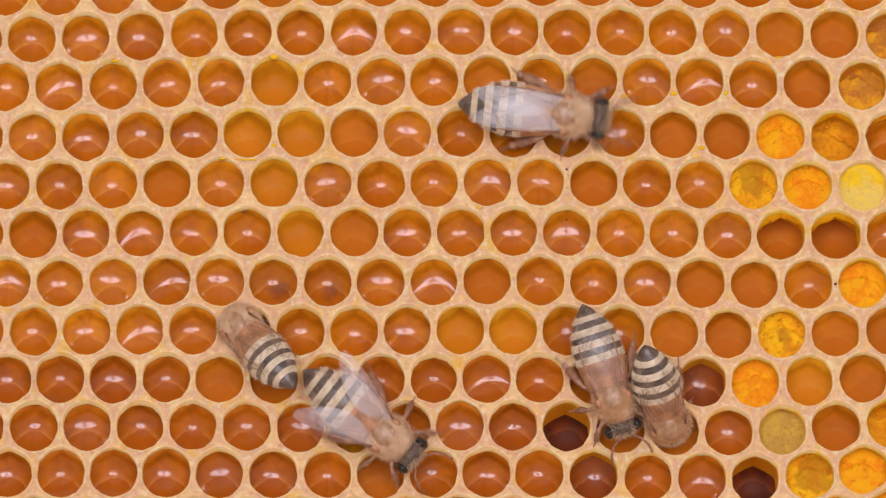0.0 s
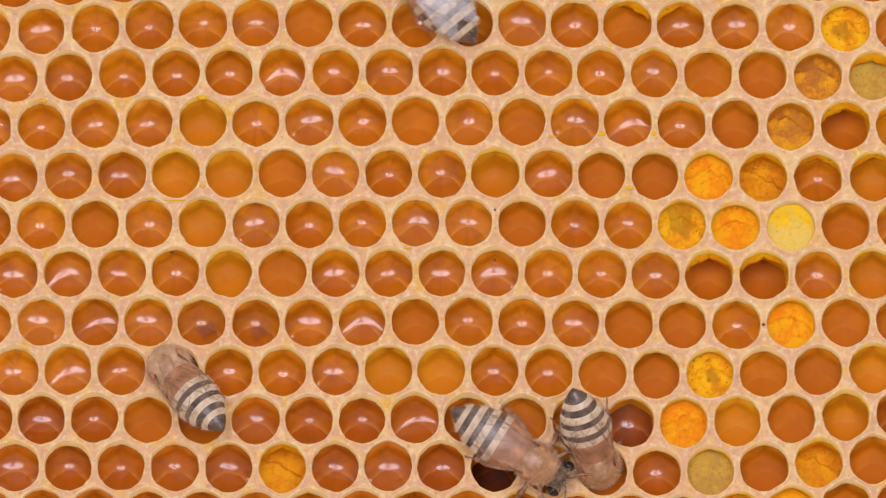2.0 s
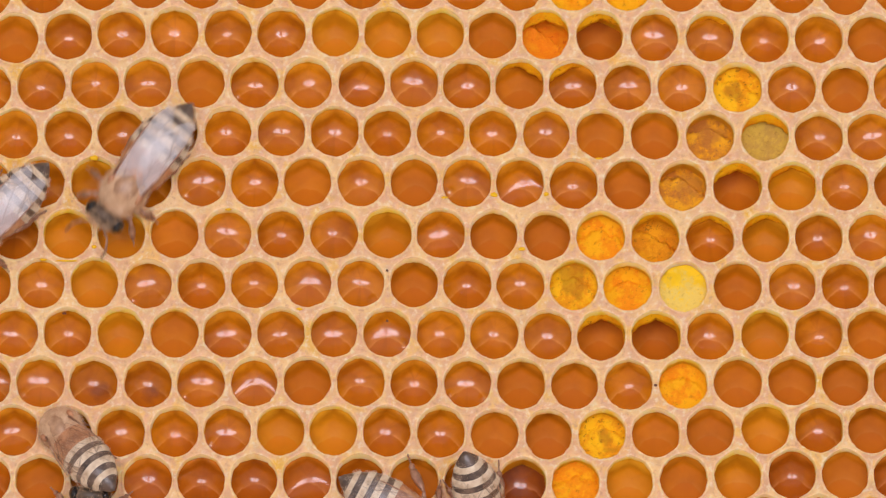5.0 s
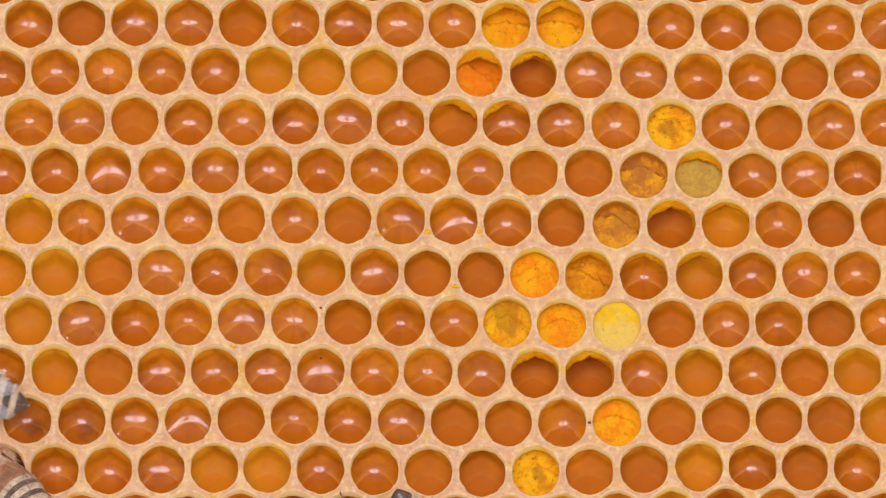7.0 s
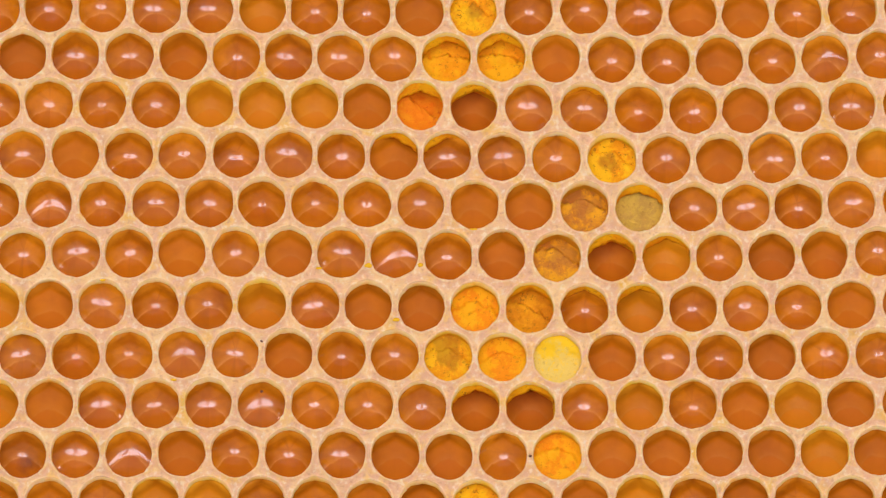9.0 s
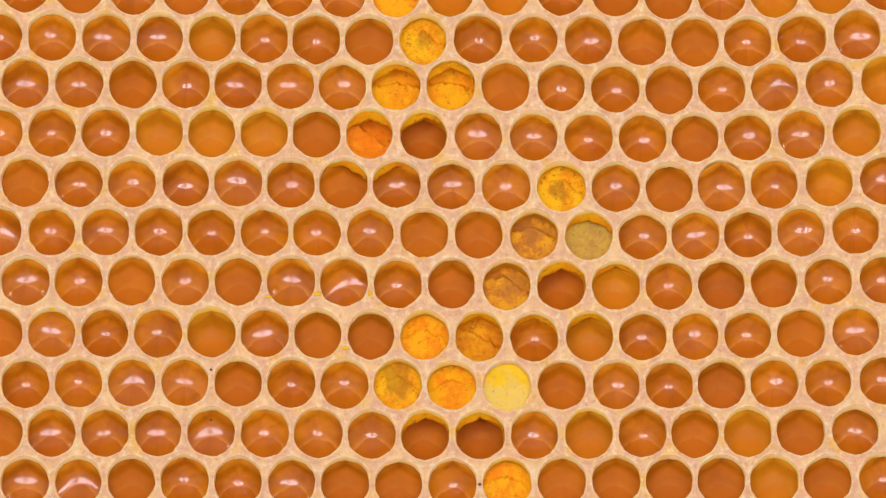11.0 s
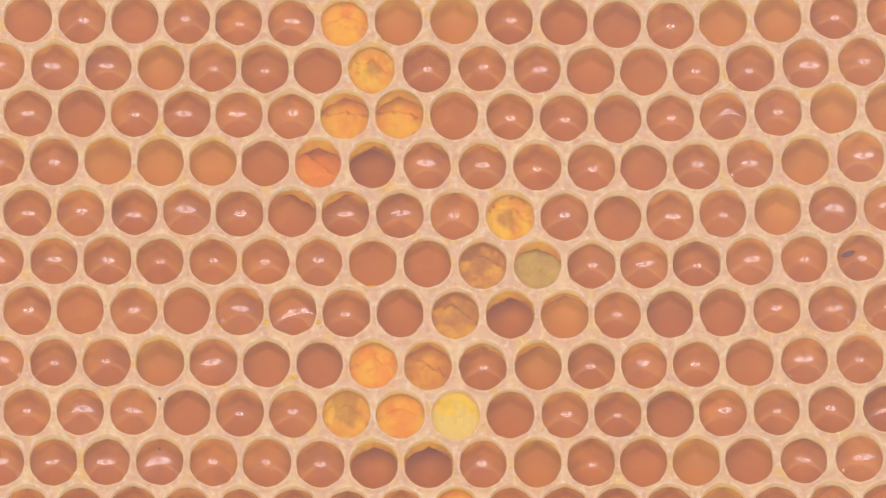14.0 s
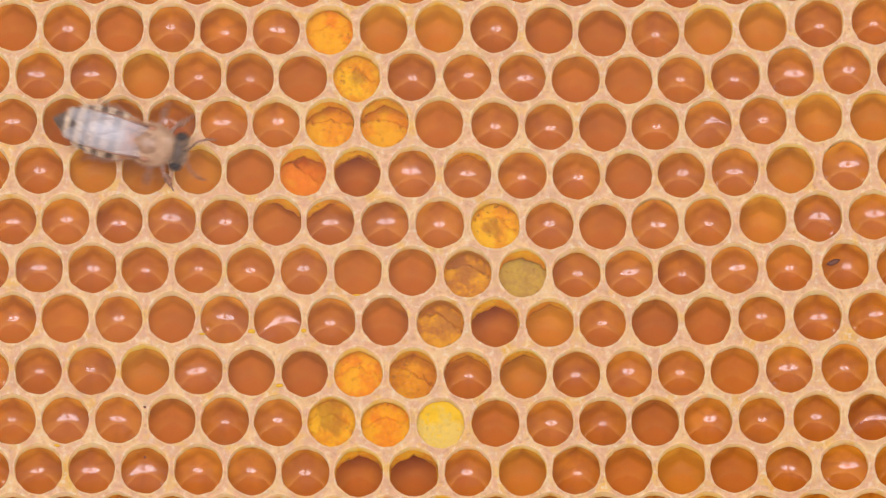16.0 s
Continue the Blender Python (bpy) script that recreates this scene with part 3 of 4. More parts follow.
PLATE = surface("bare_plate", [(0.3, (0.34, 0.17, 0.085)), (0.7, (0.54, 0.32, 0.18))], 1400, 0.35, 3000, 0.0001, spec=0.5)
FACE = surface("head_shell", [(0.3, (0.05, 0.032, 0.022)), (0.6, (0.15, 0.10, 0.065))], 1200, 0.5, 3000, 0.0001)
EYE_BLACK = surface("eye_black", [(0.3, (0.012, 0.010, 0.010)), (0.7, (0.03, 0.025, 0.025))], 2000, 0.2)
LEG = surface("leg_brown", [(0.3, (0.18, 0.075, 0.04)), (0.55, (0.40, 0.20, 0.12)), (0.75, (0.62, 0.40, 0.28))], 1100, 0.4, 3000, 0.0001)


def wing_material(name, alpha_clear, alpha_vein, vein=(0.40, 0.30, 0.24), film=(0.97, 0.92, 0.93)):
    m, t, b = nodes_of(name)
    veins = t.nodes.new("ShaderNodeTexVoronoi")
    veins.feature = "DISTANCE_TO_EDGE"
    veins.inputs["Scale"].default_value = 700
    stretch = t.nodes.new("ShaderNodeVectorMath")
    stretch.operation = "MULTIPLY"
    stretch.inputs[1].default_value = (0.35, 1, 0.3)
    t.links.new(t.nodes.new("ShaderNodeTexCoord").outputs["Object"], stretch.inputs[0])
    t.links.new(stretch.outputs[0], veins.inputs["Vector"])
    line = ramp(t, veins.outputs["Distance"], [(0.008, vein), (0.03, film)])
    t.links.new(line, b.inputs["Base Color"])
    b.inputs["Roughness"].default_value = 0.3
    alpha = ramp(t, veins.outputs["Distance"], [(0.008, (alpha_vein,) * 3), (0.03, (alpha_clear,) * 3)])
    t.links.new(alpha, b.inputs["Alpha"])
    return m


WING_CLEAR = wing_material("clear_wing", 0.035, 0.26, (0.24, 0.13, 0.08))
WING_HALF = wing_material("hazy_wing", 0.19, 0.32, (0.46, 0.34, 0.28))
WING_PALE = wing_material("pale_wing", 0.26, 0.40, (0.52, 0.42, 0.38))
WING_AMBER = wing_material("amber_wing", 0.05, 0.36, (0.26, 0.13, 0.07), (0.66, 0.44, 0.30))
MM = 0.001


def ball(bm, at, size, seg=20, rings=12):
    bmesh.ops.create_uvsphere(bm, u_segments=seg, v_segments=rings, radius=1, matrix=Matrix.Translation(Vector(at) * MM) @ Matrix.Diagonal((*(Vector(size) * MM), 1)))


def girth(x):
    """Half width of the abdomen, in mm, x mm before or behind the bee's middle."""
    f = (1.5 - x) / 8.4
    if f < 0.42:
        return 2.42 * (1 - 0.16 * (1 - f / 0.42) ** 2)
    return 2.42 * max(0.0, 1 - ((f - 0.42) / 0.58) ** 1.85) ** 0.86 if f < 1 else 0.0


def ring_band(bm, x0, x1, swell0, swell1, n=24, cuts=5):
    loops = []
    for c in range(cuts + 1):
        f = c / cuts
        x = x0 + (x1 - x0) * f
        r = max(0.02, girth(x) + swell0 + (swell1 - swell0) * f)
        droop = -0.045 * max(0.0, 1.5 - x) ** 1.6 * 0.25
        loops.append([bm.verts.new((x * MM, math.cos(a) * r * MM, (math.sin(a) * r * 0.88 + droop) * MM)) for a in (2 * math.pi * j / n for j in range(n))])
    for lo, hi in zip(loops, loops[1:]):
        for j in range(n):
            bm.faces.new((lo[j], hi[j], hi[(j + 1) % n], lo[(j + 1) % n]))
    return loops


def hairs(bm, points, length, r, back=0.4):
    """Short tapering hairs, given as places and outward ways in mm."""
    for p, nrm in points:
        side = nrm.orthogonal().normalized()
        side.rotate(Euler((r.uniform(0, 6), r.uniform(0, 6), r.uniform(0, 6))))
        way = (nrm + Vector((-back, 0, 0)) + Vector((r.uniform(-0.4, 0.4), r.uniform(-0.4, 0.4), r.uniform(-0.4, 0.4)))).normalized()
        tip = p + way * length * r.uniform(0.6, 1.2)
        w = side * 0.02
        bm.faces.new([bm.verts.new(q * MM) for q in (p - w, p + w, tip)])


def leg_mesh(bm, hip, knee, shin, toe, broad=1.0):
    """Thigh, shin that widens downwards, and a foot of short joints, from the hip outwards."""
    k, s_, t_ = [(Vector(p) - Vector(hip)) * MM for p in (knee, shin, toe)]
    tube(bm, [Vector((0, 0, 0)), k * 0.5, k], [0.17 * MM, 0.27 * MM, 0.17 * MM], 8)
    tube(bm, [k, k.lerp(s_, 0.25), k.lerp(s_, 0.75), s_], [0.13 * MM, 0.24 * MM * broad, 0.36 * MM * broad, 0.27 * MM * broad], 8)
    tube(bm, [s_, s_.lerp(t_, 0.3), s_.lerp(t_, 0.42)], [0.20 * MM * broad, 0.24 * MM * broad, 0.12 * MM], 7)
    for a, b in ((0.42, 0.6), (0.6, 0.78), (0.78, 1.0)):
        tube(bm, [s_.lerp(t_, a), s_.lerp(t_, a * 0.4 + b * 0.6), s_.lerp(t_, b)], [0.07 * MM, 0.10 * MM, 0.05 * MM], 6)


def build_bee(label, wing_turn=8.0, wing_lift=0.0, seed=1, spread=1.0, rusty=2, size=1.0, nod=0.0, membrane=None, broad=2.1, coat=None):
    """A worker bee, head towards +x, back towards +z, feet 2.6 mm below its middle."""
    r = random.Random(seed)
    bee = tagged(new("honey_bee"), label, "bee", "bees on the comb")
    bm = bmesh.new()
    ball(bm, (3.1, 0, 0.15), (2.5, broad, 1.95), 28, 18)
    for vtx in bm.verts:
        vtx.co += vtx.co.normalized() * noise.noise(vtx.co * 1500) * 0.00012
    thorax = part("thorax", bm, coat or FUZZ, bee)
    bm = bmesh.new()
    pts = []
    for _ in range(1800):
        d = Vector((r.gauss(0, 1), r.gauss(0, 1), abs(r.gauss(0, 1)) - 0.3)).normalized()
        if d.z > 0.80 and abs(d.x + 0.05) < 0.5 and r.random() < 0.85:
            continue
        pts.append((Vector((3.1 + d.x * 2.45, d.y * broad * 0.98, 0.15 + d.z * 1.9)), d))
    hairs(bm, pts, 0.42, r, 0.2)
    tagged(part("thorax_hair", bm, HAIR, thorax, smooth=False), kind="stuff")
    # the bald middle of the back, the crescent behind it, and the scales over the wing roots
    bm = bmesh.new()
    ball(bm, (2.95, 0, 1.53), (1.5, 1.2, 0.60), 24, 14)
    part("back_plate", bm, PLATE, thorax, "bald dark brown plate")
    bm = bmesh.new()
    ball(bm, (1.25, 0, 1.05), (0.55, 1.15, 0.62), 18, 10)
    part("scutellum", bm, RUSTY, thorax, "shiny rust-brown crescent")
    for side in (-1, 1):
        bm = bmesh.new()
        ball(bm, (2.9, side * (broad - 0.55), 1.35), (0.55, 0.34, 0.34), 12, 8)
        part("wing_scale", bm, RUSTY, thorax)
    bm = bmesh.new()
    ball(bm, (5.95, 0, -0.35), (0.95, 1.85, 1.6), 24, 16)
    head = part("head", bm, FACE, bee)
    bm = bmesh.new()
    pts = []
    for _ in range(520):
        d = Vector((r.uniform(-0.6, 1), r.gauss(0, 0.45), r.uniform(0.1, 1))).normalized()
        pts.append((Vector((5.95 + d.x * 0.95, d.y * 1.8, -0.35 + d.z * 1.6)), d))
    hairs(bm, pts, 0.5, r, -0.2)
    tagged(part("head_hair", bm, HAIR, head, smooth=False), kind="stuff")
    for side in (-1, 1):
        bm = bmesh.new()
        ball(bm, (6.0, side * 1.45, -0.2), (0.72, 0.55, 1.25), 16, 12)
        part("eye", bm, EYE_BLACK, head)
        bm = bmesh.new()
        base = Vector((6.8, side * 0.35, -0.3)) * MM
        elbow = base + Vector((0.7, side * 1.1, 0.35)) * MM
        tube(bm, [base, elbow, elbow + Vector((0.9, side * 0.5, -0.5)) * MM, elbow + Vector((1.7, side * 0.6, -1.1)) * MM], [0.1 * MM, 0.1 * MM, 0.13 * MM, 0.1 * MM], 6)
        part("antenna", bm, LEG, head)
    head.location = Vector((-0.9, 0, -1.7)) * MM * nod
    bm = bmesh.new()
    tube(bm, [Vector((1.0, 0, 0)) * MM, Vector((1.6, 0, 0)) * MM], [1.0 * MM, 1.1 * MM], 12)
    part("waist", bm, SHELL, bee)
    joints = [1.5, 0.35, -1.05, -2.45, -3.8, -5.15, -6.9]
    for i, (x0, x1) in enumerate(zip(joints, joints[1:])):
        bm = bmesh.new()
        loops = ring_band(bm, x0 + 0.12, x1, -0.05, 0.07)
        if i in (0, 5):
            bm.faces.new(loops[-1] if i == 5 else list(reversed(loops[0])))
        seg = part("abdomen_segment", bm, RUSTY if i < rusty else SHELL, bee)
        if i < rusty:
            bm = bmesh.new()
            pts = []
            for _ in range(110):
                a, x = r.uniform(0.05, math.pi - 0.05), r.uniform(x1, x0)
                d = Vector((0, math.cos(a), math.sin(a)))
                pts.append((Vector((x, d.y * girth(x) * 1.02, d.z * girth(x) * 0.90 - 0.011 * max(0.0, 1.5 - x) ** 1.6)), d))
            hairs(bm, pts, 0.3, r, 1.0)
            tagged(part("segment_hair", bm, HAIR, seg, smooth=False), kind="stuff")
        if i >= max(1, rusty):
            bm = bmesh.new()
            wide = {1: 0.54, 2: 0.70, 3: 0.73, 4: 0.67, 5: 0.52}[i]
            ring_band(bm, x0 + 0.02, x0 - wide, 0.07, 0.05, cuts=3)
            band = part("hair_band", bm, BAND, seg)
            bm = bmesh.new()
            pts = []
            for _ in range(620):
                a = r.uniform(0.05, math.pi - 0.05)
                x = x0 + 0.1 - abs(r.gauss(0, 0.55)) * wide * 1.1
                d = Vector((0, math.cos(a), math.sin(a)))
                pts.append((Vector((x, d.y * girth(x) * 1.02, d.z * girth(x) * 0.90 - 0.011 * max(0.0, 1.5 - x) ** 1.6)), d))
            hairs(bm, pts, 0.34, r, 1.2)
            tagged(part("band_hair", bm, BAND, band, smooth=False), kind="stuff")
    for side in (-1, 1):
        for fore in (True, False):
            span, chord = (7.9, 3.1) if fore else (5.8, 2.5)
            bm = bmesh.new()
            top, n = [], 14
            for i in range(n + 1):
                f = i / n
                lead = math.sin(math.pi * min(1, f * 0.5 + 0.04)) * 0.28 * chord * (1 - f ** 6)
                trail = -chord * (math.sin(math.pi * (f ** 0.85) * 0.93 + 0.03) ** 0.75) * 0.74
                bow = 0.5 * math.sin(math.pi * f) - 0.35 * f
                top.append((bm.verts.new((-f * span * MM, side * lead * 0.5 * MM, bow * MM)), bm.verts.new((-f * span * MM, side * trail * 0.5 * MM, (bow + 0.18) * MM)),
                            bm.verts.new((-f * span * MM, side * trail * MM, (bow - 0.05) * MM))))
            for a, b in zip(top, top[1:]):
                bm.faces.new((a[0], b[0], b[1], a[1]))
                bm.faces.new((a[1], b[1], b[2], a[2]))
            wing = part("fore_wing" if fore else "hind_wing", bm, membrane or WING_CLEAR, bee, "clear veined wing")
            if fore:
                bm = bmesh.new()
                tube(bm, [Vector((-f * span, side * math.sin(math.pi * min(1, f * 0.5 + 0.04)) * 0.14 * chord * (1 - f ** 6), 0.5 * math.sin(math.pi * f) - 0.35 * f)) * MM for f in (0.0, 0.2, 0.4, 0.6, 0.75)],
                     [0.13 * MM, 0.11 * MM, 0.08 * MM, 0.06 * MM, 0.03 * MM], 6)
                part("leading_vein", bm, LEG, wing, "brown leading vein")
            wing.location = Vector((2.5 if fore else 1.7, side * 1.55, 1.75 if fore else 1.55)) * MM
            wing.rotation_euler = (radians(side * -6), radians(3 + wing_lift), radians(-side * (wing_turn + (-2 if not fore else 0)) + side * 9))
    legs = []
    for side in (-1, 1):
        for hip, knee, shin, toe in (((4.3, 1.0, -1.2), (5.3, 2.6, -0.6), (6.2, 3.4, -1.9), (7.0, 4.2, -2.55)),
                                     ((3.2, 1.2, -1.4), (3.3, 3.2, -0.4), (3.0, 4.6, -1.8), (2.9, 5.9, -2.55)),
                                     ((2.2, 1.1, -1.4), (0.9, 3.0, -0.2), (-1.2, 4.2, -1.5), (-2.7, 5.4, -2.55))):
            turn_in = 0.55 + 0.45 * spread
            pts = [Vector((p[0], side * (1.0 + (p[1] - 1.0) * turn_in), p[2])) for p in (hip, knee, shin, toe)]
            bm = bmesh.new()
            leg_mesh(bm, *pts, 1.35 if hip[0] < 3 else 1.0)
            leg = part("leg", bm, LEG, bee)
            leg.location = pts[0] * MM
            legs.append(leg)
    bee.scale = (size, size, size)
    return bee, legs


def on_comb(u, v, heading, out=0.0026, pitch=0.0, roll=0.0):
    """Pose of a bee on the comb's face: heading in degrees from the right, turning upwards."""
    a = radians(heading)
    x = Vector((math.cos(a), 0, math.sin(a)))
    z = Vector((0, -1, 0))
    y = z.cross(x)
    turn = Matrix((x, y, z)).transposed().to_4x4()
    return Matrix.Translation(spot(u, v, out)) @ turn @ pose(0, 0, 0, roll, pitch, 0)


bee_crossing, legs_crossing = build_bee("worker bee with pale wings folded over its striped abdomen", 9, seed=1, rusty=2, spread=0.2, membrane=WING_PALE, coat=FUZZ_PALE, size=1.10)
bee_descending, legs_descending = build_bee("tan worker bee with half open wings, walking", 27, 4, seed=2, spread=0.4, membrane=WING_HALF, coat=FUZZ_PALE, size=1.06)
bee_feeding, legs_feeding = build_bee("worker bee with its head down in a honey cell", 15, 3, seed=3, rusty=2, spread=-0.6, size=0.95, nod=1.0, membrane=WING_AMBER, broad=2.4, coat=FUZZ_PALE)
bee_turning, legs_turning = build_bee("brown worker bee with cream bands turning on the comb", 7, seed=4, rusty=2, spread=0.4)
bee_drinking, legs_drinking = build_bee("dark striped worker bee drinking from a cell", 11, 1, seed=5, rusty=2, spread=-0.2, size=0.98, nod=1.0, membrane=WING_AMBER, broad=2.3)
bee_leaving, legs_leaving = build_bee("pale brown worker bee with folded wings, walking", 7, seed=6, rusty=2, spread=0.4, membrane=WING_PALE, coat=FUZZ_PALE)
bee_arriving, legs_arriving = build_bee("pale furry worker bee walking over the cells", 8, seed=7, rusty=1, spread=0.4, membrane=WING_PALE, coat=FUZZ_PALE)

# ---- smoke drifting between lens and comb ----
HAZE_Y = -0.50
HAZE_W = 2 * (AWAY + HAZE_Y) * math.tan(radians(3.0))


def smoke_material(name, density, scale, offset):
    m = bpy.data.materials.new(name)
    m.use_nodes = True
    t = m.node_tree
    t.nodes.clear()
    out = t.nodes.new("ShaderNodeOutputMaterial")
    mix = t.nodes.new("ShaderNodeMixShader")
    clear = t.nodes.new("ShaderNodeBsdfTransparent")
    body = t.nodes.new("ShaderNodeBsdfDiffuse")
    body.inputs[0].default_value = (0.345, 0.285, 0.255, 1)
    coord = t.nodes.new("ShaderNodeTexCoord")
    centred = t.nodes.new("ShaderNodeVectorMath")
    centred.operation = "SUBTRACT"
    centred.inputs[1].default_value = (0.5, 0.5, 0.5)
    t.links.new(coord.outputs["Generated"], centred.inputs[0])
    flat = t.nodes.new("ShaderNodeVectorMath")
    flat.operation = "MULTIPLY"
    flat.inputs[1].default_value = (2, 0, 2)
    t.links.new(centred.outputs[0], flat.inputs[0])
    far = t.nodes.new("ShaderNodeVectorMath")
    far.operation = "LENGTH"
    t.links.new(flat.outputs[0], far.inputs[0])
    edge = t.nodes.new("ShaderNodeMapRange")
    edge.interpolation_type = "SMOOTHSTEP"
    edge.inputs[1].default_value, edge.inputs[2].default_value = 1.0, 0.45
    edge.inputs[3].default_value, edge.inputs[4].default_value = 0.0, 1.0
    t.links.new(far.outputs["Value"], edge.inputs[0])
    moved = t.nodes.new("ShaderNodeVectorMath")
    moved.inputs[1].default_value = offset
    t.links.new(coord.outputs["Object"], moved.inputs[0])
    wisps = noise_node(t, scale, 2.0, moved.outputs[0])
    level = t.nodes.new("ShaderNodeMapRange")
    level.inputs[1].default_value, level.inputs[2].default_value = 0.25, 0.7
    level.inputs[3].default_value, level.inputs[4].default_value = 0.45 * density, density
    t.links.new(wisps.outputs["Fac"], level.inputs[0])
    times = t.nodes.new("ShaderNodeMath")
    times.operation = "MULTIPLY"
    t.links.new(edge.outputs[0], times.inputs[0])
    t.links.new(level.outputs[0], times.inputs[1])
    t.links.new(times.outputs[0], mix.inputs[0])
    t.links.new(clear.outputs[0], mix.inputs[1])
    t.links.new(body.outputs[0], mix.inputs[2])
    t.links.new(mix.outputs[0], out.inputs[0])
    return m


def build_smoke(wide, high, density, seed, label):
    """A rolling veil of smoke, wide and high in widths of the view at its distance."""
    bm = bmesh.new()
    nx, nz = 28, 22
    grid = [[bm.verts.new(((i / nx - 0.5) * wide * HAZE_W, noise.noise((i * 0.17, j * 0.19, seed)) * 0.006, (j / nz - 0.5) * high * HAZE_W)) for i in range(nx + 1)] for j in range(nz + 1)]
    for a, b in zip(grid, grid[1:]):
        for i in range(nx):
            bm.faces.new((a[i], a[i + 1], b[i + 1], b[i]))
    ob = part("smoke", bm, smoke_material("smoke", density, 45 / wide, (seed * 0.7, 0, seed * 1.3)), None)
    return tagged(ob, label, "smoke", "drifting smoke", "stuff")


smoke_dense = build_smoke(2.6, 2.6, 0.37, 2, "dense white puff of drifting smoke")
smoke_thin = build_smoke(2.8, 2.2, 0.21, 5, "thin veil of white smoke")
smoke_long = build_smoke(3.6, 2.8, 0.225, 9, "broad white veil of drifting smoke")
smoke_last = build_smoke(3.0, 2.2, 0.068, 13, "faint wisp of white smoke")


def slide_at(t):
    for (t0, d0), (t1, d1) in zip(SLIDE, SLIDE[1:]):
        if t <= t1:
            return d0 + (d1 - d0) * (t - t0) / (t1 - t0)
    return SLIDE[-1][1]


def haze_at(t, fx, fy):
    """A place in the smoke's plane: fx, fy in widths of the view from the middle of what is seen at t."""
    d = slide_at(t)
    return pose(d * UNIT + fx * HAZE_W, HAZE_Y, (FOOT - 441 + 0.563 * d) * UNIT - fy * HAZE_W)


def bee_path(bee, steps):
    """steps: seconds, u, v, heading; out and pitch if not those of a standing bee."""
    walk(bee, [(t, on_comb(u, v, h, *more)) for t, u, v, h, *more in steps])


def step_legs(legs, spans, rate=5.0, swing=13.0):
    """Legs that swing in turn while the bee walks, within spans of seconds."""
    for i, leg in enumerate(legs):
        side = 1 if i < 3 else -1
        base = leg.location.copy()
        rows = [(0.0, 0.0)]
        for a, b in spans:
            n = max(2, int((b - a) * rate * 2))
            for j in range(n + 1):
                t = a + (b - a) * j / n
                if t > rows[-1][0] + 0.03:
                    rows.append((t, swing * (1 if (j + i) % 2 else -1)))
        if rows[-1][0] < 16.0:
            rows.append((16.0, 0.0))
        walk(leg, [(t, Matrix.Translation(base) @ pose(0, 0, 0, 0, 0, a)) for t, a in rows])


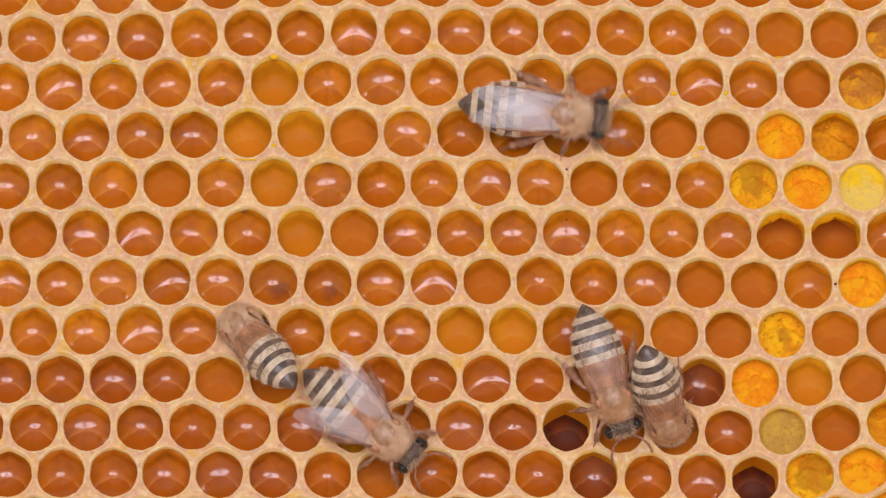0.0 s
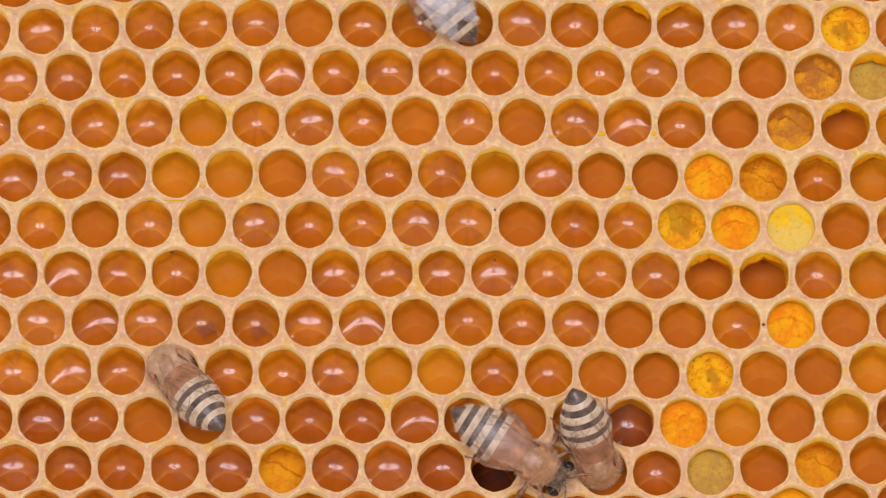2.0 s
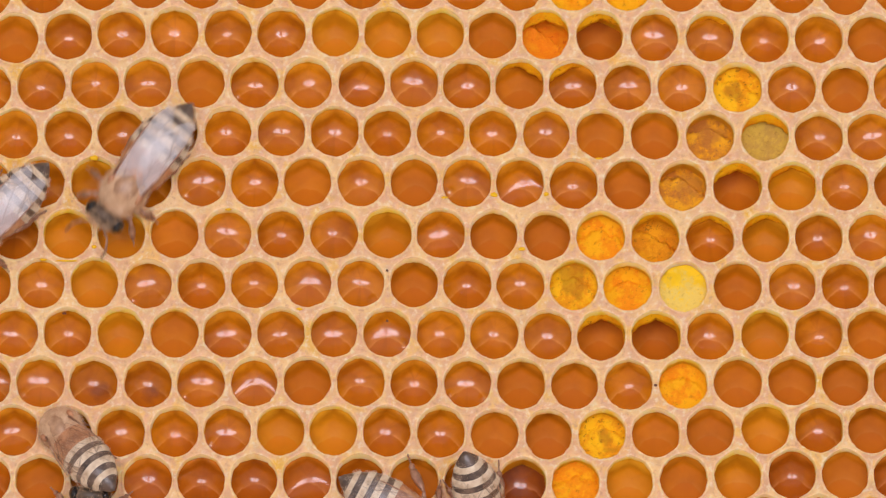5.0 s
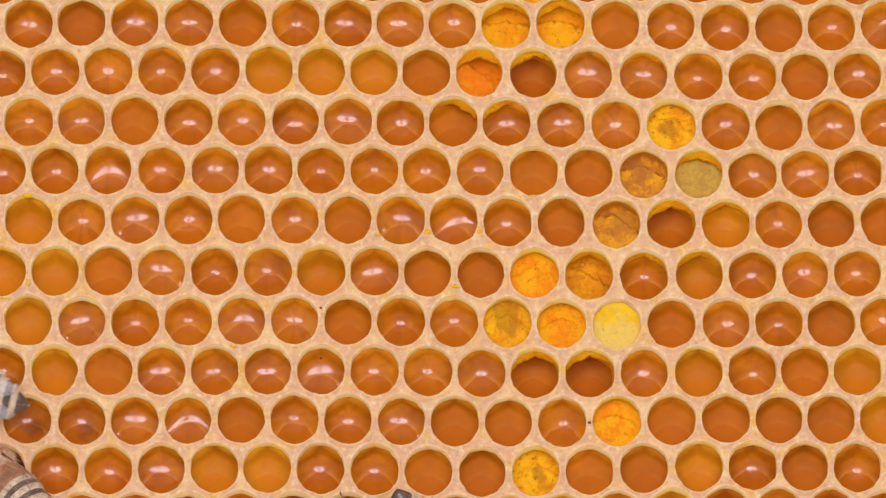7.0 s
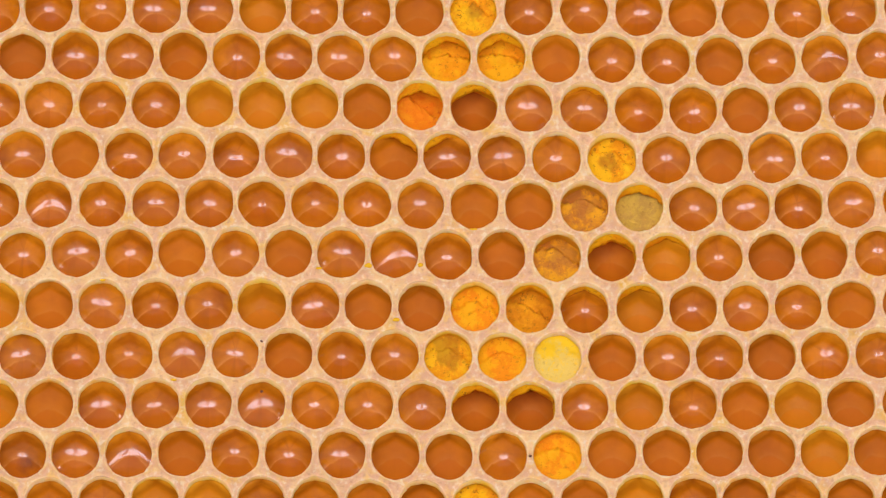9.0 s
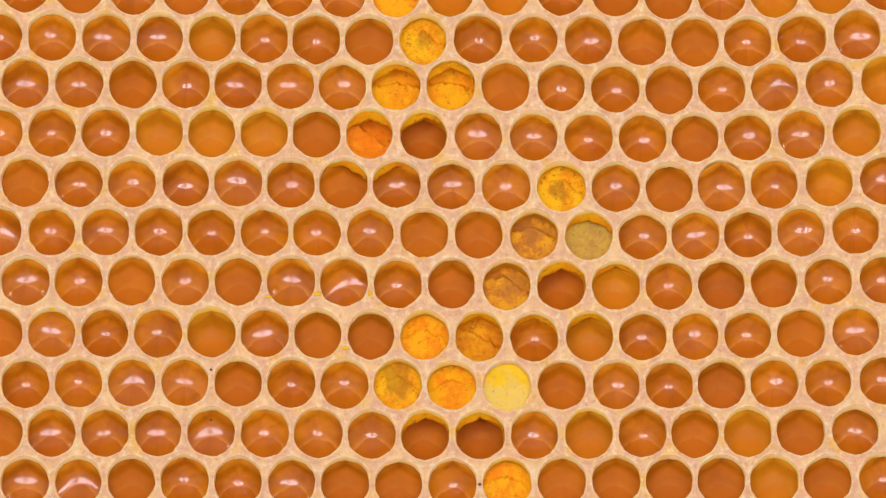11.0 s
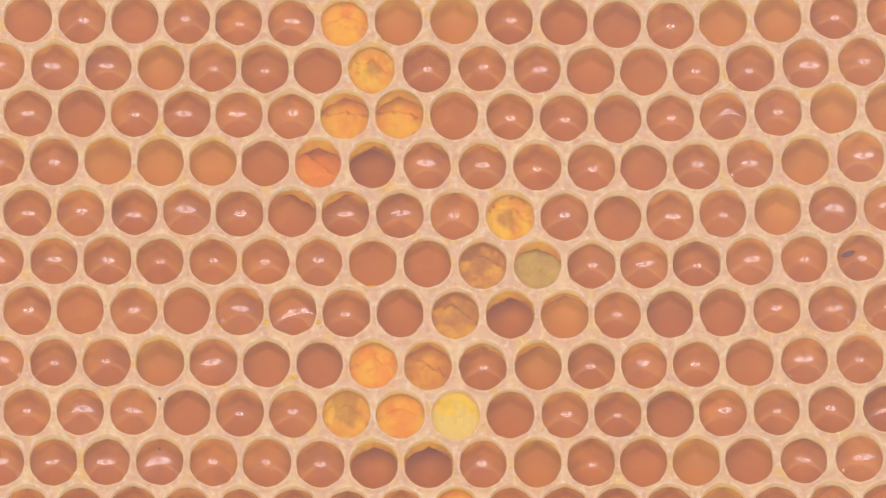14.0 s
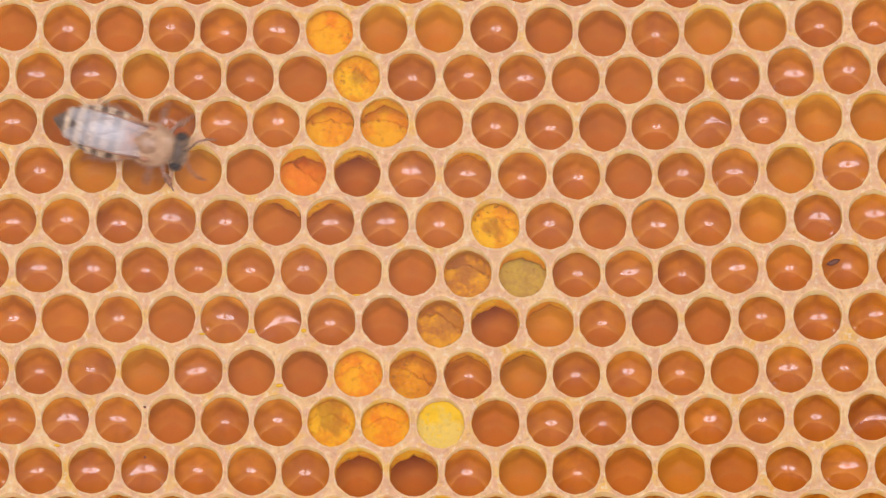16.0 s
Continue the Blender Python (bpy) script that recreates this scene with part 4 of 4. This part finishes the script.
def motions():
    # pale-winged bee: up over the comb, round and off to the side, later back for a moment
    bee_path(bee_crossing, [
        (0.0, 944, 198, -6), (0.2, 964, 169, 22), (0.4, 1012, 142, 48), (0.6, 1023, 94, 68), (0.8, 1018, 33, 80), (1.0, 1025, 1, 90), (1.2, 1006, -33, 97),
        (1.4, 982, -56, 108), (1.6, 950, -74, 117), (1.8, 914, -87, 125), (2.0, 883, -98, 130), (2.2, 858, -97, 137), (2.4, 856, -91, 142), (2.6, 853, -86, 143),
        (2.8, 863, -86, 145), (3.0, 858, -81, 146), (3.5, 855, -72, 149), (3.7, 826, -67, 159), (3.9, 783, -57, 169), (4.1, 729, -56, 174), (4.2, 698, -51, 174),
        (4.7, 610, 30, 205), (5.2, 560, 180, 240), (5.6, 530, 330, 240), (5.95, 490, 410, 178), (6.3, 455, 434, 119), (6.4, 430, 440, 136), (6.5, 401, 442, 152), (6.7, 385, 441, 160),
        (7.0, 359, 440, 166), (7.5, 280, 436, 170), (16.0, 40, 430, 170)])
    step_legs(legs_crossing, [(0.0, 4.6), (6.0, 7.4)])
    bee_path(bee_descending, [
        (0.0, 640, 735, -38), (0.1, 648, 744, -44), (0.2, 648, 758, -62), (0.3, 651, 774, -78), (0.4, 665, 783, -92), (0.5, 664, 808, -95), (0.6, 655, 834, -105),
        (0.7, 651, 857, -112), (0.8, 630, 890, -112), (0.9, 607, 893, -115), (1.0, 613, 940, -115), (1.5, 540, 1080, -118), (2.2, 505, 1110, -175), (2.8, 482, 1070, -235), (3.3, 476, 960, -272), (3.7, 476, 842, -275), (3.8, 476, 828, -275), (4.0, 475, 813, -273), (4.2, 474, 808, -273), (16.0, 474, 806, -272)])
    step_legs(legs_descending, [(0.0, 1.5), (2.2, 4.0)])
    bee_path(bee_feeding, [(0.0, 456, 610, 132, 0.0022, 33), (1.0, 457, 612, 131, 0.0022, 34), (2.5, 458, 612, 132, 0.0022, 32), (4.0, 457, 613, 133, 0.0022, 34), (16.0, 457, 613, 134, 0.0022, 33)])
    bee_path(bee_turning, [
        (0.0, 1068, 655, -72), (0.3, 1065, 664, -73), (0.6, 1058, 680, -62), (0.9, 1054, 686, -57), (1.2, 1044, 695, -52), (1.5, 1040, 697, -51), (1.7, 1035, 703, -45),
        (1.9, 1031, 712, -35), (2.1, 1026, 719, -31), (2.4, 1027, 719, -29), (3.0, 1027, 719, -28), (4.2, 1026, 722, -28), (16.0, 1026, 722, -28)])
    step_legs(legs_turning, [(0.0, 2.2)], 3.0)
    bee_path(bee_drinking, [(0.0, 1169, 706, -72, 0.0022, 36), (1.5, 1171, 709, -71, 0.0022, 37), (3.0, 1170, 710, -72, 0.0022, 36), (4.2, 1171, 712, -71, 0.0022, 37), (16.0, 1171, 711, -72, 0.0022, 36)])
    bee_path(bee_leaving, [
        (0.0, 430, -480, 262), (2.0, 447, -260, 256), (2.5, 458, -150, 250), (2.7, 465, -118, 246), (2.9, 444, -75, 242), (3.1, 425, -36, 240), (3.3, 410, -8, 238),
        (3.5, 374, 14, 227), (3.7, 350, 58, 235), (3.9, 318, 95, 234), (4.1, 301, 125, 236), (4.2, 297, 132, 238), (5.2, 330, 215, 220), (6.3, 343, 244, 184), (6.5, 316, 231, 194),
        (7.2, 220, 230, 180), (16.0, 20, 240, 180)])
    step_legs(legs_leaving, [(2.2, 4.4), (6.0, 7.0)])
    bee_path(bee_arriving, [
        (0.0, 330, -470, -60), (14.5, 560, -560, -62), (15.0, 667, -505, -62), (15.1, 695, -443, -60), (15.2, 709, -383, -58), (15.3, 731, -352, -56), (15.4, 763, -318, -54),
        (15.5, 773, -288, -44), (15.6, 813, -233, -27), (15.7, 829, -230, -26), (15.8, 889, -191, -19), (15.9, 930, -182, -20), (16.0, 962, -178, -15)])
    step_legs(legs_arriving, [(14.6, 16.0)])
    walk(smoke_dense, [(t, haze_at(t, x, y)) for t, x, y in (
        (0.0, -9, 0), (11.0, -5, 0.1), (11.4, -2.0, 0.1), (11.5, -1.75, 0.1), (11.6, -1.3, 0.12), (11.7, -0.75, 0.1), (11.8, -0.1, 0.0), (11.9, 0.05, -0.05), (12.0, 0.6, -0.05), (12.1, 0.8, -0.1),
        (12.2, 1.1, 0.1), (12.4, 1.1, 0.45), (12.5, 1.15, 0.25), (12.6, 1.2, 0.2), (12.7, 1.4, 0.1), (12.8, 1.9, 0), (13.5, 4.0, 0), (16.0, 9, 0))])
    walk(smoke_thin, [(t, haze_at(t, x, y)) for t, x, y in (
        (0.0, 0, -9), (12.0, 0.4, -3.0), (12.4, 0.7, -1.8), (12.6, 0.5, -1.0), (12.8, 0.15, -0.15), (12.9, 0.4, -0.45), (13.0, 0.8, -1.05), (13.2, 1.3, -1.6), (14.0, 3.0, -3.0), (16.0, 9, -5))])
    walk(smoke_long, [(t, haze_at(t, x, y)) for t, x, y in (
        (0.0, -12, 0), (12.5, -5, 0.2), (13.3, -2.5, 0.3), (13.5, -1.95, 0.4), (13.6, -1.6, 0.45), (13.7, -1.25, 0.4), (13.8, -0.85, 0.3), (13.9, -0.4, 0.15), (14.0, 0.0, 0.05), (14.3, 0.3, 0), (14.5, 1.0, 0.08), (14.6, 1.15, 0),
        (14.8, 1.5, 0.1), (15.0, 1.75, 0.1), (15.5, 2.6, 0), (16.0, 4.5, 0))])
    walk(smoke_last, [(t, haze_at(t, x, y)) for t, x, y in (
        (0.0, 9, -6), (13.5, 5, -4), (14.8, 1.0, -1.4), (15.2, 0.3, -0.75), (15.6, -0.25, -0.6), (16.0, -0.3, -0.5))])


motions()
